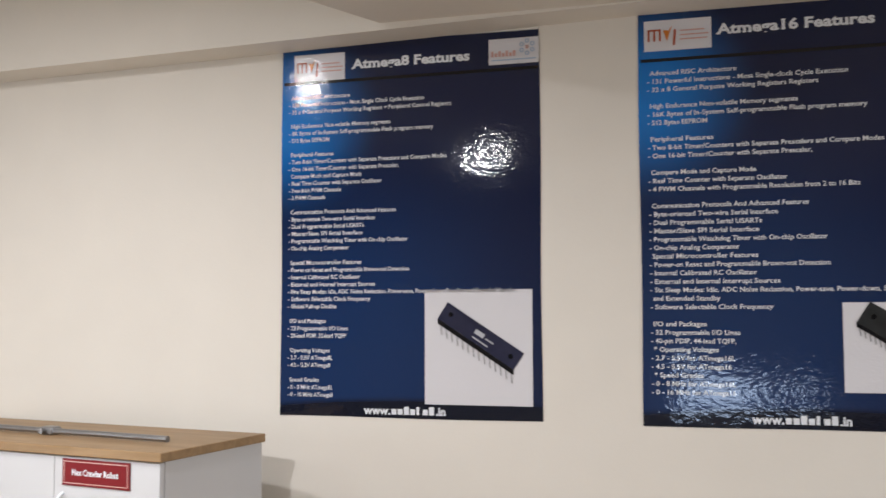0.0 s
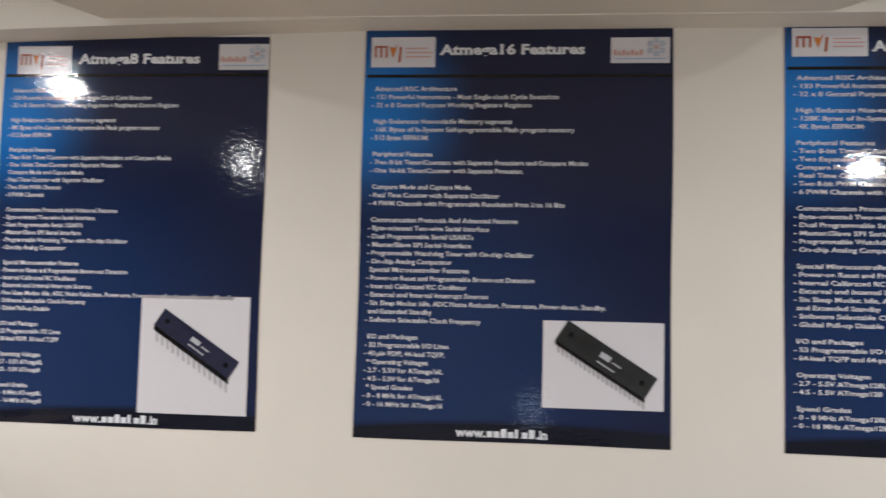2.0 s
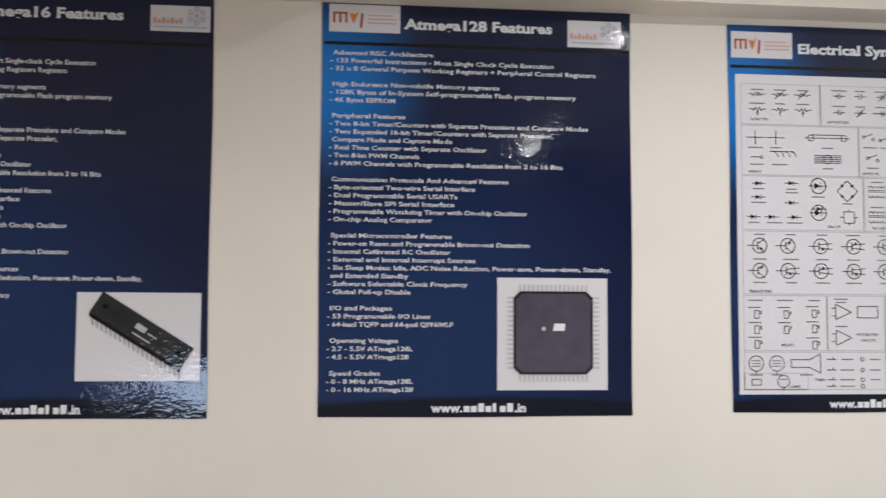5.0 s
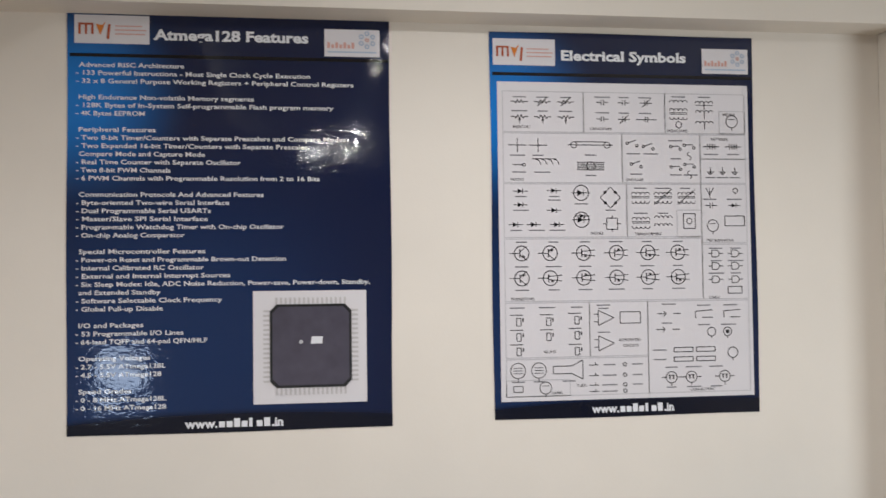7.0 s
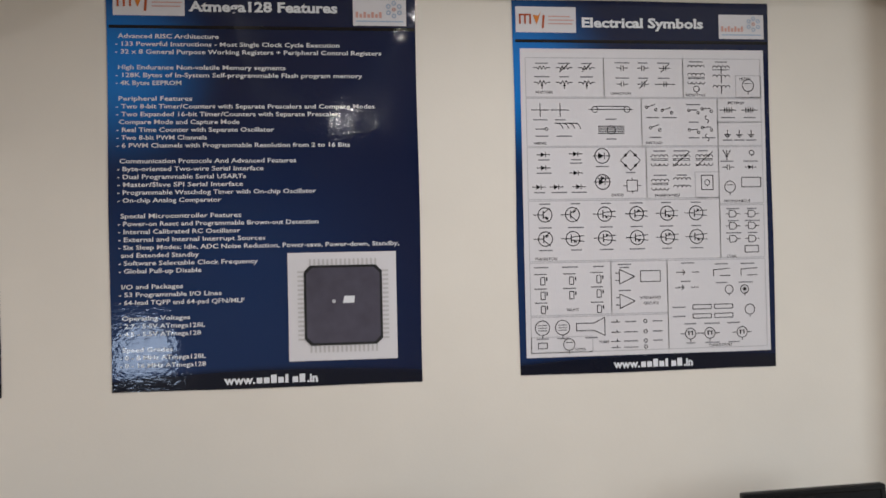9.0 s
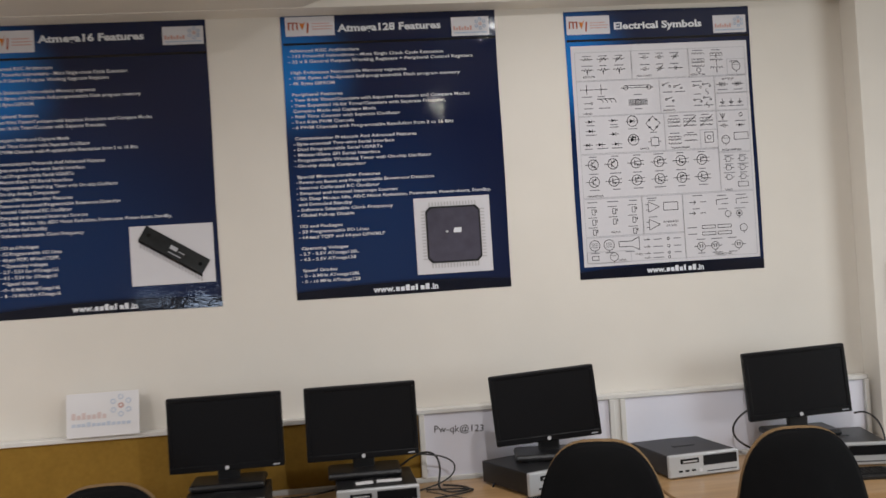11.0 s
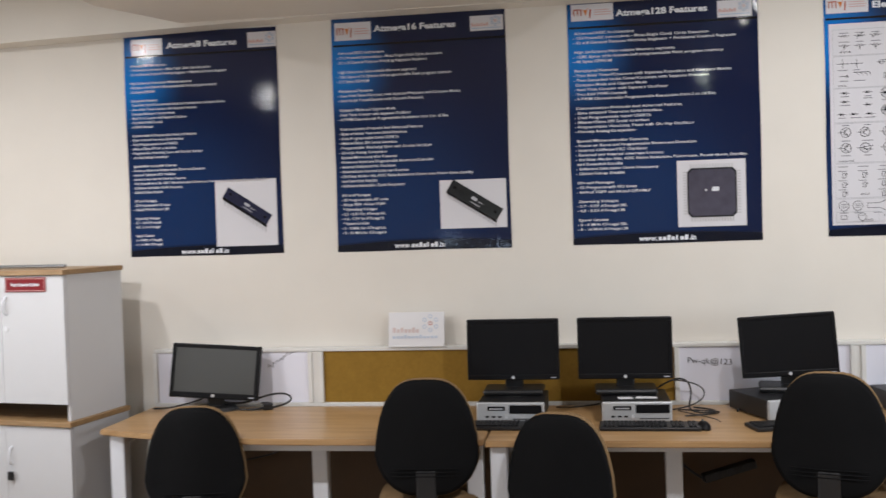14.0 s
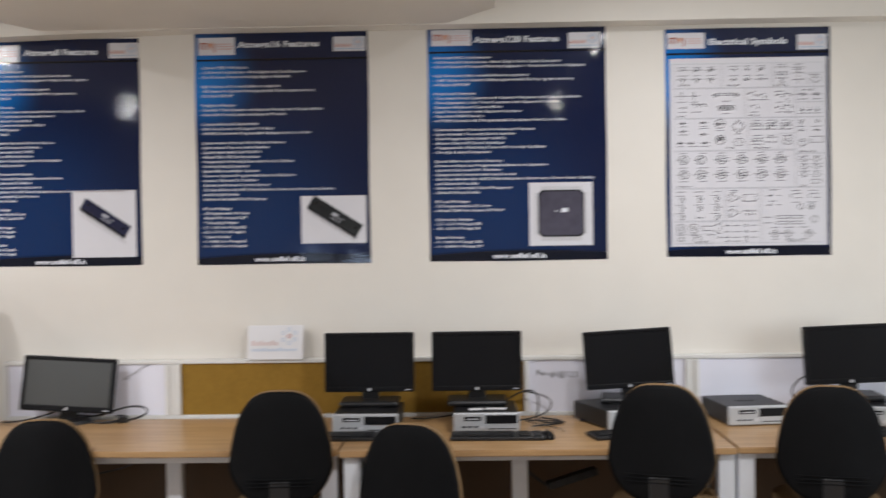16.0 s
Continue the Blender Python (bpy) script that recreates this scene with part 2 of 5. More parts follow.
# frames for the unseen windows that carry the added daylight
for n, (m, hw, hh) in enumerate(((pose(X0 - 0.08, -0.8, 1.6, 0, 0, 90), 1.4, 0.7), (pose(X1 + 0.08, 0.2, 1.6, 0, 0, 90), 1.05, 0.7), (pose(0.0, Y0 - 0.1, 1.05), 0.32, 0.27))):
    win = tagged(new("window_%d" % (n + 1)), "white framed window letting in daylight", "window", kind="structure")
    win.matrix_world = m
    fr = box(-hw, hw, -0.03, 0.03, -hh, -hh + 0.05)
    for a in ((-hw, hw, hh - 0.05, hh), (-hw, -hw + 0.05, -hh + 0.05, hh - 0.05), (hw - 0.05, hw, -hh + 0.05, hh - 0.05), (-0.02, 0.02, -hh + 0.05, hh - 0.05)):
        box(a[0], a[1], -0.03, 0.03, a[2], a[3], bm=fr)
    part("window_frame", fr, M["whitemetal"], win)
# bodies for the unseen lamps; the cylinder housings up to the ceiling are added
for lx, ly, lz, top, size, share in LAMPS:
    d = thing("downlight", pose(lx, ly, lz), "unseen downlight in an added white cylinder housing", "ceiling light", "ceiling downlights")
    ring = bmesh.new()
    bmesh.ops.create_circle(ring, cap_ends=False, segments=24, radius=size / 2 + 0.005)
    g = bmesh.ops.extrude_edge_only(ring, edges=ring.edges[:])
    bmesh.ops.scale(ring, vec=(1.3, 1.3, 1), verts=[v for v in g["geom"] if isinstance(v, bmesh.types.BMVert)])
    g = bmesh.ops.extrude_face_region(ring, geom=ring.faces[:])
    bmesh.ops.translate(ring, vec=(0, 0, -0.012), verts=[v for v in g["geom"] if isinstance(v, bmesh.types.BMVert)])
    part("rim", ring, M["whitemetal"], d)
    if lz < top:
        part("housing", cyl((0, 0, 0.001), (0, 0, top - lz), size / 2 + 0.02, seg=24), M["whitemetal"], d, "added white round metal housing")


# ---- desks and partition ----
DESK = 0.76


def desk(x0, x1, mid, left_pair, right_pair, front=1.67, sweep=0.0):
    d = thing("desk", pose((x0 + x1) / 2, 0, 0), "beech laminate computer desk with white metal legs", "desk", "row of computer desks")
    h = (x1 - x0) / 2
    pts = [(-h, 2.53)]
    for i in range(13):  # the front edge; the end desk's sweeps back to its free corner
        u = i / 12
        pts.append((-h + u * 2 * h, front + sweep * (1 - min(1.0, u / 0.55)) ** 1.8))
    pts += [(h, 2.53)]
    part("tabletop", slab(pts, DESK - 0.028, DESK, 0.004), M["desk"], d)
    part("apron", box(-h + 0.09 + sweep * 2.5, h - 0.09, 1.80, 1.83, DESK - 0.075, DESK - 0.029, 0.003), M["whitemetal"], d, "white metal rail")
    part("modesty_panel", box(-h + 0.05, h - 0.05, 2.40, 2.42, 0.06, DESK - 0.03), M["modesty"], d, "dark brown back panel")
    for lx, w in ((left_pair, 0.075), (mid, 0.075), (right_pair, 0.075)):
        x = lx - (x0 + x1) / 2
        y = 1.885 if lx == mid else front + 0.03 + (sweep * 0.9 if lx == left_pair else 0)
        leg = box(x - w / 2, x + w / 2, y, y + 0.055, 0.03, DESK - 0.029, 0.006)
        box(x - 0.02, x + 0.02, y + 0.055, 2.39, DESK - 0.085, DESK - 0.04, 0.004, leg)
        box(x - 0.03, x + 0.03, y - 0.025, 2.38, 0.0, 0.03, 0.008, leg)
        part("leg", leg, M["whitemetal"], d)
    return d


desk(-1.06, 0.865, 0.06, -0.98, 0.82, 1.70, 0.22)
desk(0.875, 2.663, 1.70, 0.93, 2.622)
desk(2.673, 4.3, 3.5, 2.714, 4.24, 1.685)

screen = thing("desk_partition", pose(0, 0, 0), "low white framed desk partition with whiteboards and mustard pinboard", "partition")
TOP = 1.065
part("top_rail", box(-1.06, 3.86, 2.548, 2.618, TOP - 0.012, TOP + 0.008, 0.003), M["alu"], screen)
part("bottom_rail", box(-1.06, 3.86, 2.545, 2.60, DESK - 0.02, DESK + 0.016, 0.003), M["alu"], screen)
for px in (-1.05, -0.165, -0.105, 1.775, 2.635, 2.685, 3.85):
    part("post", box(px - 0.012, px + 0.012, 2.54, 2.60, DESK + 0.017, TOP - 0.013, 0.003), M["alu"], screen)
for a, b in ((-1.037, -0.178), (1.788, 2.622), (2.698, 3.837)):
    part("whiteboard", box(a, b, 2.556, 2.59, DESK + 0.017, TOP - 0.013), M["board"], screen, "white enamel writing panel")
for a, b in ((-0.152, -0.118), (2.648, 2.672)):
    part("seam_cover", box(a, b, 2.55, 2.6, DESK + 0.017, TOP - 0.013), M["alu"], screen)
part("pinboard", box(-0.092, 1.762, 2.558, 2.59, DESK + 0.017, TOP - 0.013), M["pin"], screen, "mustard felt pinboard panel")


# ---- computers ----
def monitor(x, y, z0, turn, w, h, stand, glass="screen", tilt=1, label="black widescreen monitor, switched off", wide=0.018, lean=0):
    """Stands at (x, y) on height z0; the panel's foot is `stand` above it."""
    m = thing("monitor", pose(x, y, z0, 0, 0, turn), label, "monitor", "computer monitors")
    T = pose(0, 0, stand, -tilt, lean)
    shell = box(-w / 2, w / 2, -0.022, 0.012, 0, h, 0.007)
    box(-w * 0.36, w * 0.36, 0.008, 0.045, h * 0.12, h * 0.86, 0.012, shell)
    bz = box(-w / 2 + 0.002, w / 2 - 0.002, -0.028, -0.021, h - wide, h - 0.002, 0.003)
    box(-w / 2 + 0.002, w / 2 - 0.002, -0.028, -0.021, 0.002, wide * 1.5, 0.003, bz)
    box(-w / 2 + 0.002, -w / 2 + wide, -0.028, -0.021, wide * 1.5, h - wide, 0.002, bz)
    box(w / 2 - wide, w / 2 - 0.002, -0.028, -0.021, wide * 1.5, h - wide, 0.002, bz)
    panel = box(-w / 2 + wide, w / 2 - wide, -0.0245, -0.02, wide * 1.5, h - wide)
    for bm in (shell, bz, panel):
        bmesh.ops.transform(bm, matrix=T, verts=bm.verts)
    part("housing", shell, M["bezel"], m)
    fr = part("bezel", bz, M["bezel"], m)
    part("screen", panel, M[glass], m, "dark switched-off screen")
    badge = cyl((0, -0.0275, wide * 0.75), (0, -0.0300, wide * 0.75), 0.0085, seg=16)
    bmesh.ops.transform(badge, matrix=T, verts=badge.verts)
    part("badge", badge, M["handle"], fr, "small round silver badge")
    btn = box(w * 0.40, w * 0.46, -0.0296, -0.0275, wide * 0.55, wide * 0.8)
    bmesh.ops.transform(btn, matrix=T, verts=btn.verts)
    part("button", btn, M["inkgrey"], fr)
    neck = box(-0.045, 0.045, 0.02, 0.05, 0.012, stand + h * 0.4, 0.008)
    part("neck", neck, M["black"], m)
    base = box(-0.15, 0.15, -0.09, 0.12, 0, 0.028, 0.012) if glass == "screen" else bmesh.new()
    if glass != "screen":
        bmesh.ops.create_cone(base, cap_ends=True, segments=28, radius1=0.13, radius2=0.118, depth=0.018)
        bmesh.ops.scale(base, vec=(1, 0.8, 1), verts=base.verts)
        bmesh.ops.translate(base, vec=(0, 0.01, 0.009), verts=base.verts)
    part("base", base, M["black"], m)
    return m


def computer(x, y, turn, label="silver and black desktop computer lying flat on the desk", metal="black"):
    """Origin at the middle of the front edge, on the desk."""
    c = thing("desktop_computer", pose(x, y, DESK, 0, 0, turn), label, "computer", "desktop computers")
    w, d, h = 0.325, 0.37, 0.098
    body = box(-w / 2 + 0.003, w / 2 - 0.003, 0.02, d, 0.008, h - 0.002, 0.004)
    box(-0.05, 0.05, 0.17, 0.19, h - 0.004, h + 0.001, 0.001, body)
    part("case", body, M[metal], c, "dark metal case")
    face = box(-w / 2, w / 2, 0, 0.022, 0.004, h, 0.006)
    front = part("front_panel", face, M["silver"], c, "silver plastic front")
    part("drive_bay", box(-0.005, w / 2 - 0.012, -0.0025, 0.002, 0.045, h - 0.012, 0.002), M["bezel"], front)
    part("drive_slot", box(-0.11, -0.025, -0.0025, 0.002, 0.060, h - 0.018, 0.002), M["bezel"], front)
    part("drive_lever", box(-0.10, -0.035, -0.004, 0.0, 0.066, 0.071), M["handle"], front)
    for sx in (-0.12, -0.09, -0.06):
        part("port", box(sx, sx + 0.018, -0.0015, 0.002, 0.026, 0.034), M["bezel"], front)
    part("power_button", cyl((-0.02, -0.004, 0.028), (-0.02, 0.002, 0.028), 0.008, seg=14), M["handle"], front)
    part("vent", box(0.01, w / 2 - 0.015, -0.0015, 0.002, 0.018, 0.022), M["bezel"], front)
    for fx in (-w / 2 + 0.03, w / 2 - 0.03):
        part("foot", box(fx - 0.015, fx + 0.015, 0.03, 0.06, 0, 0.009), M["black"], c)
    return c


KEY = None


def keyboard(x, y, turn):
    global KEY
    if KEY is None:
        k = thing("keyboard", pose(x, y, DESK, 0, 0, turn), "black computer keyboard on the desk", "keyboard", "keyboards")
        KEY = k
        body = box(-0.225, 0.225, -0.075, 0.075, 0, 0.018, 0.005)
        part("body", body, M["black"], k)
        cap = box(-0.0078, 0.0078, -0.0078, 0.0078, 0, 0.008, 0.002, seg=1)
        me = None
        for row in range(6):
            for col in range(22):
                if col in (15, 19) or (row == 0 and 3 <= col <= 9):
                    continue
                ob = new("key", me) if me else part("key", cap, M["bezel"], k)
                me = ob.data
                ob.parent = k
                ob.location = (-0.2 + col * 0.019, -0.052 + row * 0.0195 + (0.006 if row == 5 else 0), 0.016)
        part("space_bar", box(-0.145, -0.022, -0.06, -0.044, 0.016, 0.024, 0.002), M["bezel"], k)
        return k
    return copy_thing(KEY, pose(x, y, DESK, 0, 0, turn))


def mouse(x, y, turn):
    m = thing("mouse", pose(x, y, DESK, 0, 0, turn), "black computer mouse on the desk", "mouse", "computer mice")
    b = bmesh.new()
    bmesh.ops.create_uvsphere(b, u_segments=18, v_segments=12, radius=1)
    bmesh.ops.scale(b, vec=(0.031, 0.057, 0.036), verts=b.verts)
    for v in b.verts:
        v.co.z = max(v.co.z, 0.0)
    part("body", b, M["bezel"], m, smooth=True)
    part("wheel", cyl((-0.004, 0.026, 0.030), (0.004, 0.026, 0.030), 0.008, seg=12), M["black"], m)
    return m


computer(0.955, 2.065, -1)
monitor(0.955, 2.33, DESK + 0.1, 0, 0.462, 0.305, 0.068)
computer(1.55, 2.07, 1)
monitor(1.508, 2.335, DESK + 0.1, 0, 0.462, 0.305, 0.068)
computer(2.30, 2.14, 22)
monitor(2.30, 2.36, DESK + 0.1, -8, 0.45, 0.30, 0.07, tilt=3, lean=-4)
computer(2.915, 2.19, 8, "silver and dark grey desktop computer without a monitor", "case")
computer(3.52, 2.12, -12)
monitor(3.43, 2.37, DESK + 0.1, -5, 0.455, 0.30, 0.08, tilt=3, lean=-2.5)
monitor(-0.67, 2.43, DESK, 4, 0.485, 0.29, 0.06, "screengrey", 9, "older black monitor with a grey screen", 0.022, 4)
keyboard(0.93, 1.965, 0)
keyboard(1.60, 1.95, -1)
keyboard(2.26, 1.98, 14)
keyboard(3.5, 1.95, -8)
mouse(1.84, 1.94, 6)
mouse(2.56, 1.96, -10)


# ---- chairs ----
def chair_outline(w, h, n=40):
    """The outline of a chair back: wide low down, drawn in to the top and foot."""
    out = []
    for i in range(n):
        a = 2 * math.pi * i / n
        c, s = math.cos(a), math.sin(a)
        x = abs(c) ** 0.62 * (1 if c >= 0 else -1)
        z = abs(s) ** 0.62 * (1 if s >= 0 else -1)
        f = 1.04 - 0.20 * max(0, z + 0.35) ** 1.3 - 0.30 * max(0, -z - 0.25) ** 1.5
        out.append((x * w / 2 * f, z * h / 2))
    return out


def cushion(w, h, thick, y, bow, inset=0.75):
    """A padded panel in the xz plane, bowed about z."""
    own = bmesh.new()
    rings = []
    for k, (yy, f) in enumerate(((0, inset), (thick * 0.2, 0.93), (thick * 0.5, 1.0), (thick * 0.8, 0.95), (thick, inset))):
        rings.append([own.verts.new((px * f, y + yy + bow * (px / (w / 2)) ** 2, pz * f)) for px, pz in chair_outline(w, h)])
    for a, b in zip(rings, rings[1:]):
        for i in range(len(a)):
            j = (i + 1) % len(a)
            own.faces.new((a[i], a[j], b[j], b[i]))
    for ring, sgn in ((rings[0], -1), (rings[-1], 1)):
        inner = ring
        for f in (0.6, 0.25):
            nxt = [own.verts.new((px * f * inset, ring[0].co.y * 0 + y + (0 if sgn < 0 else thick) + sgn * thick * 0.12 + bow * (px * f / (w / 2)) ** 2, pz * f * inset)) for px, pz in chair_outline(w, h)]
            for i in range(len(nxt)):
                j = (i + 1) % len(nxt)
                own.faces.new((inner[i], inner[j], nxt[j], nxt[i]))
            inner = nxt
        own.faces.new(inner)
    return own


CHAIR = None


def office_chair(x, y, turn, top):
    """`top` is the height of the back's upper edge; the chair faces +y."""
    global CHAIR
    if CHAIR is None:
        c = thing("office_chair", pose(0, 0, 0), "black-backed office swivel chair with tan upholstery", "chair", "office chairs")
        CHAIR = c
        T = pose(0, 0, 0.80, -6)
        sh = cushion(0.455, 0.505, 0.035, 0, 0.045)
        cu = cushion(0.458, 0.518, 0.058, 0.026, 0.045)
        for bm in (sh, cu):
            bmesh.ops.transform(bm, matrix=T, verts=bm.verts)
        back = part("backrest", cu, M["tan"], c, "tan fabric front cushion", True)
        part("back_shell", sh, M["shell"], back, "black plastic rear shell", True)
        for k in range(3):
            z = -0.135 - k * 0.016
            pts = [T @ Vector((u, -0.0045 + 0.045 * (u / 0.2125) ** 2, z)) for u in (-0.15, -0.09, -0.03, 0.03, 0.09, 0.15)]
            tube([tuple(p) for p in pts], 0.0025, back, "ridge", M["shell"])
        br = box(-0.045, 0.045, -0.02, 0.012, 0.43, 0.66, 0.01)
        box(-0.04, 0.04, -0.02, 0.24, 0.415, 0.435, 0.006, br)
        part("back_bracket", br, M["black"], c)
        seat = bmesh.new()
        bmesh.ops.create_uvsphere(seat, u_segments=28, v_segments=12, radius=1)
        for v in seat.verts:
            v.co.x = math.copysign(abs(v.co.x) ** 0.6, v.co.x) * 0.24
            v.co.y = math.copysign(abs(v.co.y) ** 0.6, v.co.y) * 0.23 + 0.26
            v.co.z = math.copysign(abs(v.co.z) ** 0.7, v.co.z) * 0.045 + 0.49
        part("seat", seat, M["tan"], c, "tan fabric seat cushion", True)
        pan = box(-0.19, 0.19, 0.06, 0.44, 0.425, 0.455, 0.012)
        part("seat_pan", pan, M["black"], c)
        col = cyl((0, 0.24, 0.1), (0, 0.24, 0.30), 0.03, bevel=0.003)
        cyl((0, 0.24, 0.28), (0, 0.24, 0.43), 0.018, bm=col)
        part("gas_column", col, M["black"], c)
        for i in range(5):
            a = radians(90 + 72 * i)
            tip = Vector((0.29 * math.cos(a), 0.24 + 0.29 * math.sin(a), 0.07))
            arm = cyl((0, 0.24, 0.115), tip, 0.026, 0.016, 10)
            lg = part("base_arm", arm, M["black"], c)
            part("castor", cyl((tip.x - 0.02, tip.y, 0.028), (tip.x + 0.02, tip.y, 0.028), 0.028, seg=14, bevel=0.005), M["black"], lg)
        o = c
    else:
        o = copy_thing(CHAIR, Matrix())
    lift = top - 1.055
    o.matrix_basis = pose(x, y, 0, 0, 0, turn)
    for ch in o.children:
        if ch.name.split(".")[0] not in ("base_arm", "gas_column"):
            ch.location.z = lift
        elif lift < -0.05 and ch.name.startswith("gas"):
            ch.location.z = lift * 0.3
    return o


office_chair(-0.455, 1.60, 9, 0.925)
office_chair(0.62, 1.60, 4, 1.045)
office_chair(1.185, 1.50, -14, 0.91)
office_chair(2.285, 1.52, -18, 1.07)
office_chair(3.04, 1.55, -14, 1.05)


# ---- cabinets ----
def cabinet(m, w, d, z0, z1, plinth, label, plates):
    """Three-door cupboard; origin at its front right foot, front towards -y."""
    c = thing("cabinet", m, label, "cabinet", "stacked storage cabinets")
    part("side_panel", box(-w, -w + 0.018, 0.02, d, z0, z1 - 0.026), M["white"], c)
    part("side_panel", box(-0.018, 0, 0.02, d, z0, z1 - 0.026), M["white"], c)
    part("back_panel", box(-w + 0.018, -0.018, d - 0.012, d, z0 + plinth, z1 - 0.026), M["white"], c)
    part("bottom_panel", box(-w + 0.018, -0.018, 0.02, d - 0.012, z0 + plinth, z0 + plinth + 0.018), M["white"], c)
    part("top_board", box(-w - 0.012, 0.012, -0.012, d + 0.004, z1 - 0.026, z1, 0.003), M["oak"], c, "oak-edged top board")
    dw = w / 3
    for i in range(3):
        x0 = -w + i * dw
        dr = part("door", box(x0 + 0.0009, x0 + dw - 0.0009, 0, 0.018, z0 + plinth, z1 - 0.029, 0.0015), M["white"], c)
        hx = x0 + (dw - 0.075 if i == 0 else 0.035)
        hz = z1 - 0.18
        pts = [(hx, 0.0, hz - 0.045), (hx, -0.022, hz - 0.04), (hx, -0.028, hz), (hx, -0.022, hz + 0.04), (hx, 0.0, hz + 0.045)]
        tube(pts, 0.005, dr, "handle", M["whitemetal"], "satin metal bow handle")
        if i != 0:
            lx = x0 + (0.0 if i == 1 else 0.02) + 0.012
            part("lock", cyl((lx, -0.004, hz - 0.115), (lx, 0.002, hz - 0.115), 0.014, seg=16), M["handle"], dr)
    return c


CAB = pose(-1.231, 1.944, 0, 0, 0, -9.5)
low = cabinet(CAB, 1.19, 0.475, 0.0, 0.791, 0.08, "white laminate three-door cabinet with oak top", ())
up = cabinet(CAB @ pose(-0.012, 0.005, 0.792), 1.165, 0.465, 0.0, 0.761, 0.085, "white laminate three-door cabinet stacked on another", ())
# name plates, a key in its lock and a steel rod
for i, px in enumerate((-1.135, -0.365)):
    m = CAB @ pose(px, 0.0035, 0.792 + 0.651)
    pl = thing("name_plate", m, "maroon name plate with white lettering", "sign", "cabinet name plates")
    part("plate", box(0, 0.25, -0.003, 0.0, 0, 0.075, 0.001), M["red"], pl)
rod = thing("steel_rod", CAB @ pose(-1.06, 0.19, 0.792 + 0.761, 0, 0, 0), "long thin steel rod with a clamp", "rod")
part("shaft", cyl((0, 0, 0.013), (0.94, -0.03, 0.013), 0.009, seg=14), M["steel"], rod)
cl = box(0.43, 0.48, -0.03, 0.012, 0.0, 0.026, 0.006)
cyl((0.45, -0.045, 0.014), (0.45, 0.03, 0.014), 0.009, bm=cl)
part("clamp", cl, M["steel"], rod)

# ---- side desk beyond the cabinets ----
sd = thing("side_desk", pose(-2.50, 0, 0), "beech desk with white slotted end panel", "desk")
part("tabletop", box(-0.95, 0, 0.3, 2.58, DESK - 0.028, DESK, 0.004), M["desk"], sd)
slots = box(-0.06, -0.04, 0.35, 2.3, 0.37, DESK - 0.03)
part("front_panel", slots, M["white"], sd)
for i in range(3):
    for y in (1.25, 1.72):
        part("slot", box(-0.0415, -0.038, y, y + 0.26, 0.57 - i * 0.05, 0.576 - i * 0.05), M["inkgrey"], sd)
for y in (0.4, 2.5):
    part("leg", box(-0.9, -0.06, y - 0.02, y + 0.02, 0, DESK - 0.029, 0.004), M["whitemetal"], sd)


# ---- posters ----
# patches where the film stands off in a shallow bubble and is crinkled: centre x and z, spread, added roughness, height of the bubble
SCUFFS = [(-1.09, 2.735, 0.12, 0.08, 0.003), (2.21, 2.775, 0.09, 0.075, 0.008), (-0.40, 2.45, 0.11, 0.085, 0.004), (1.94, 2.425, 0.11, 0.085, 0.0075), (0.56, 1.68, 0.20, 0.085, 0.017)]


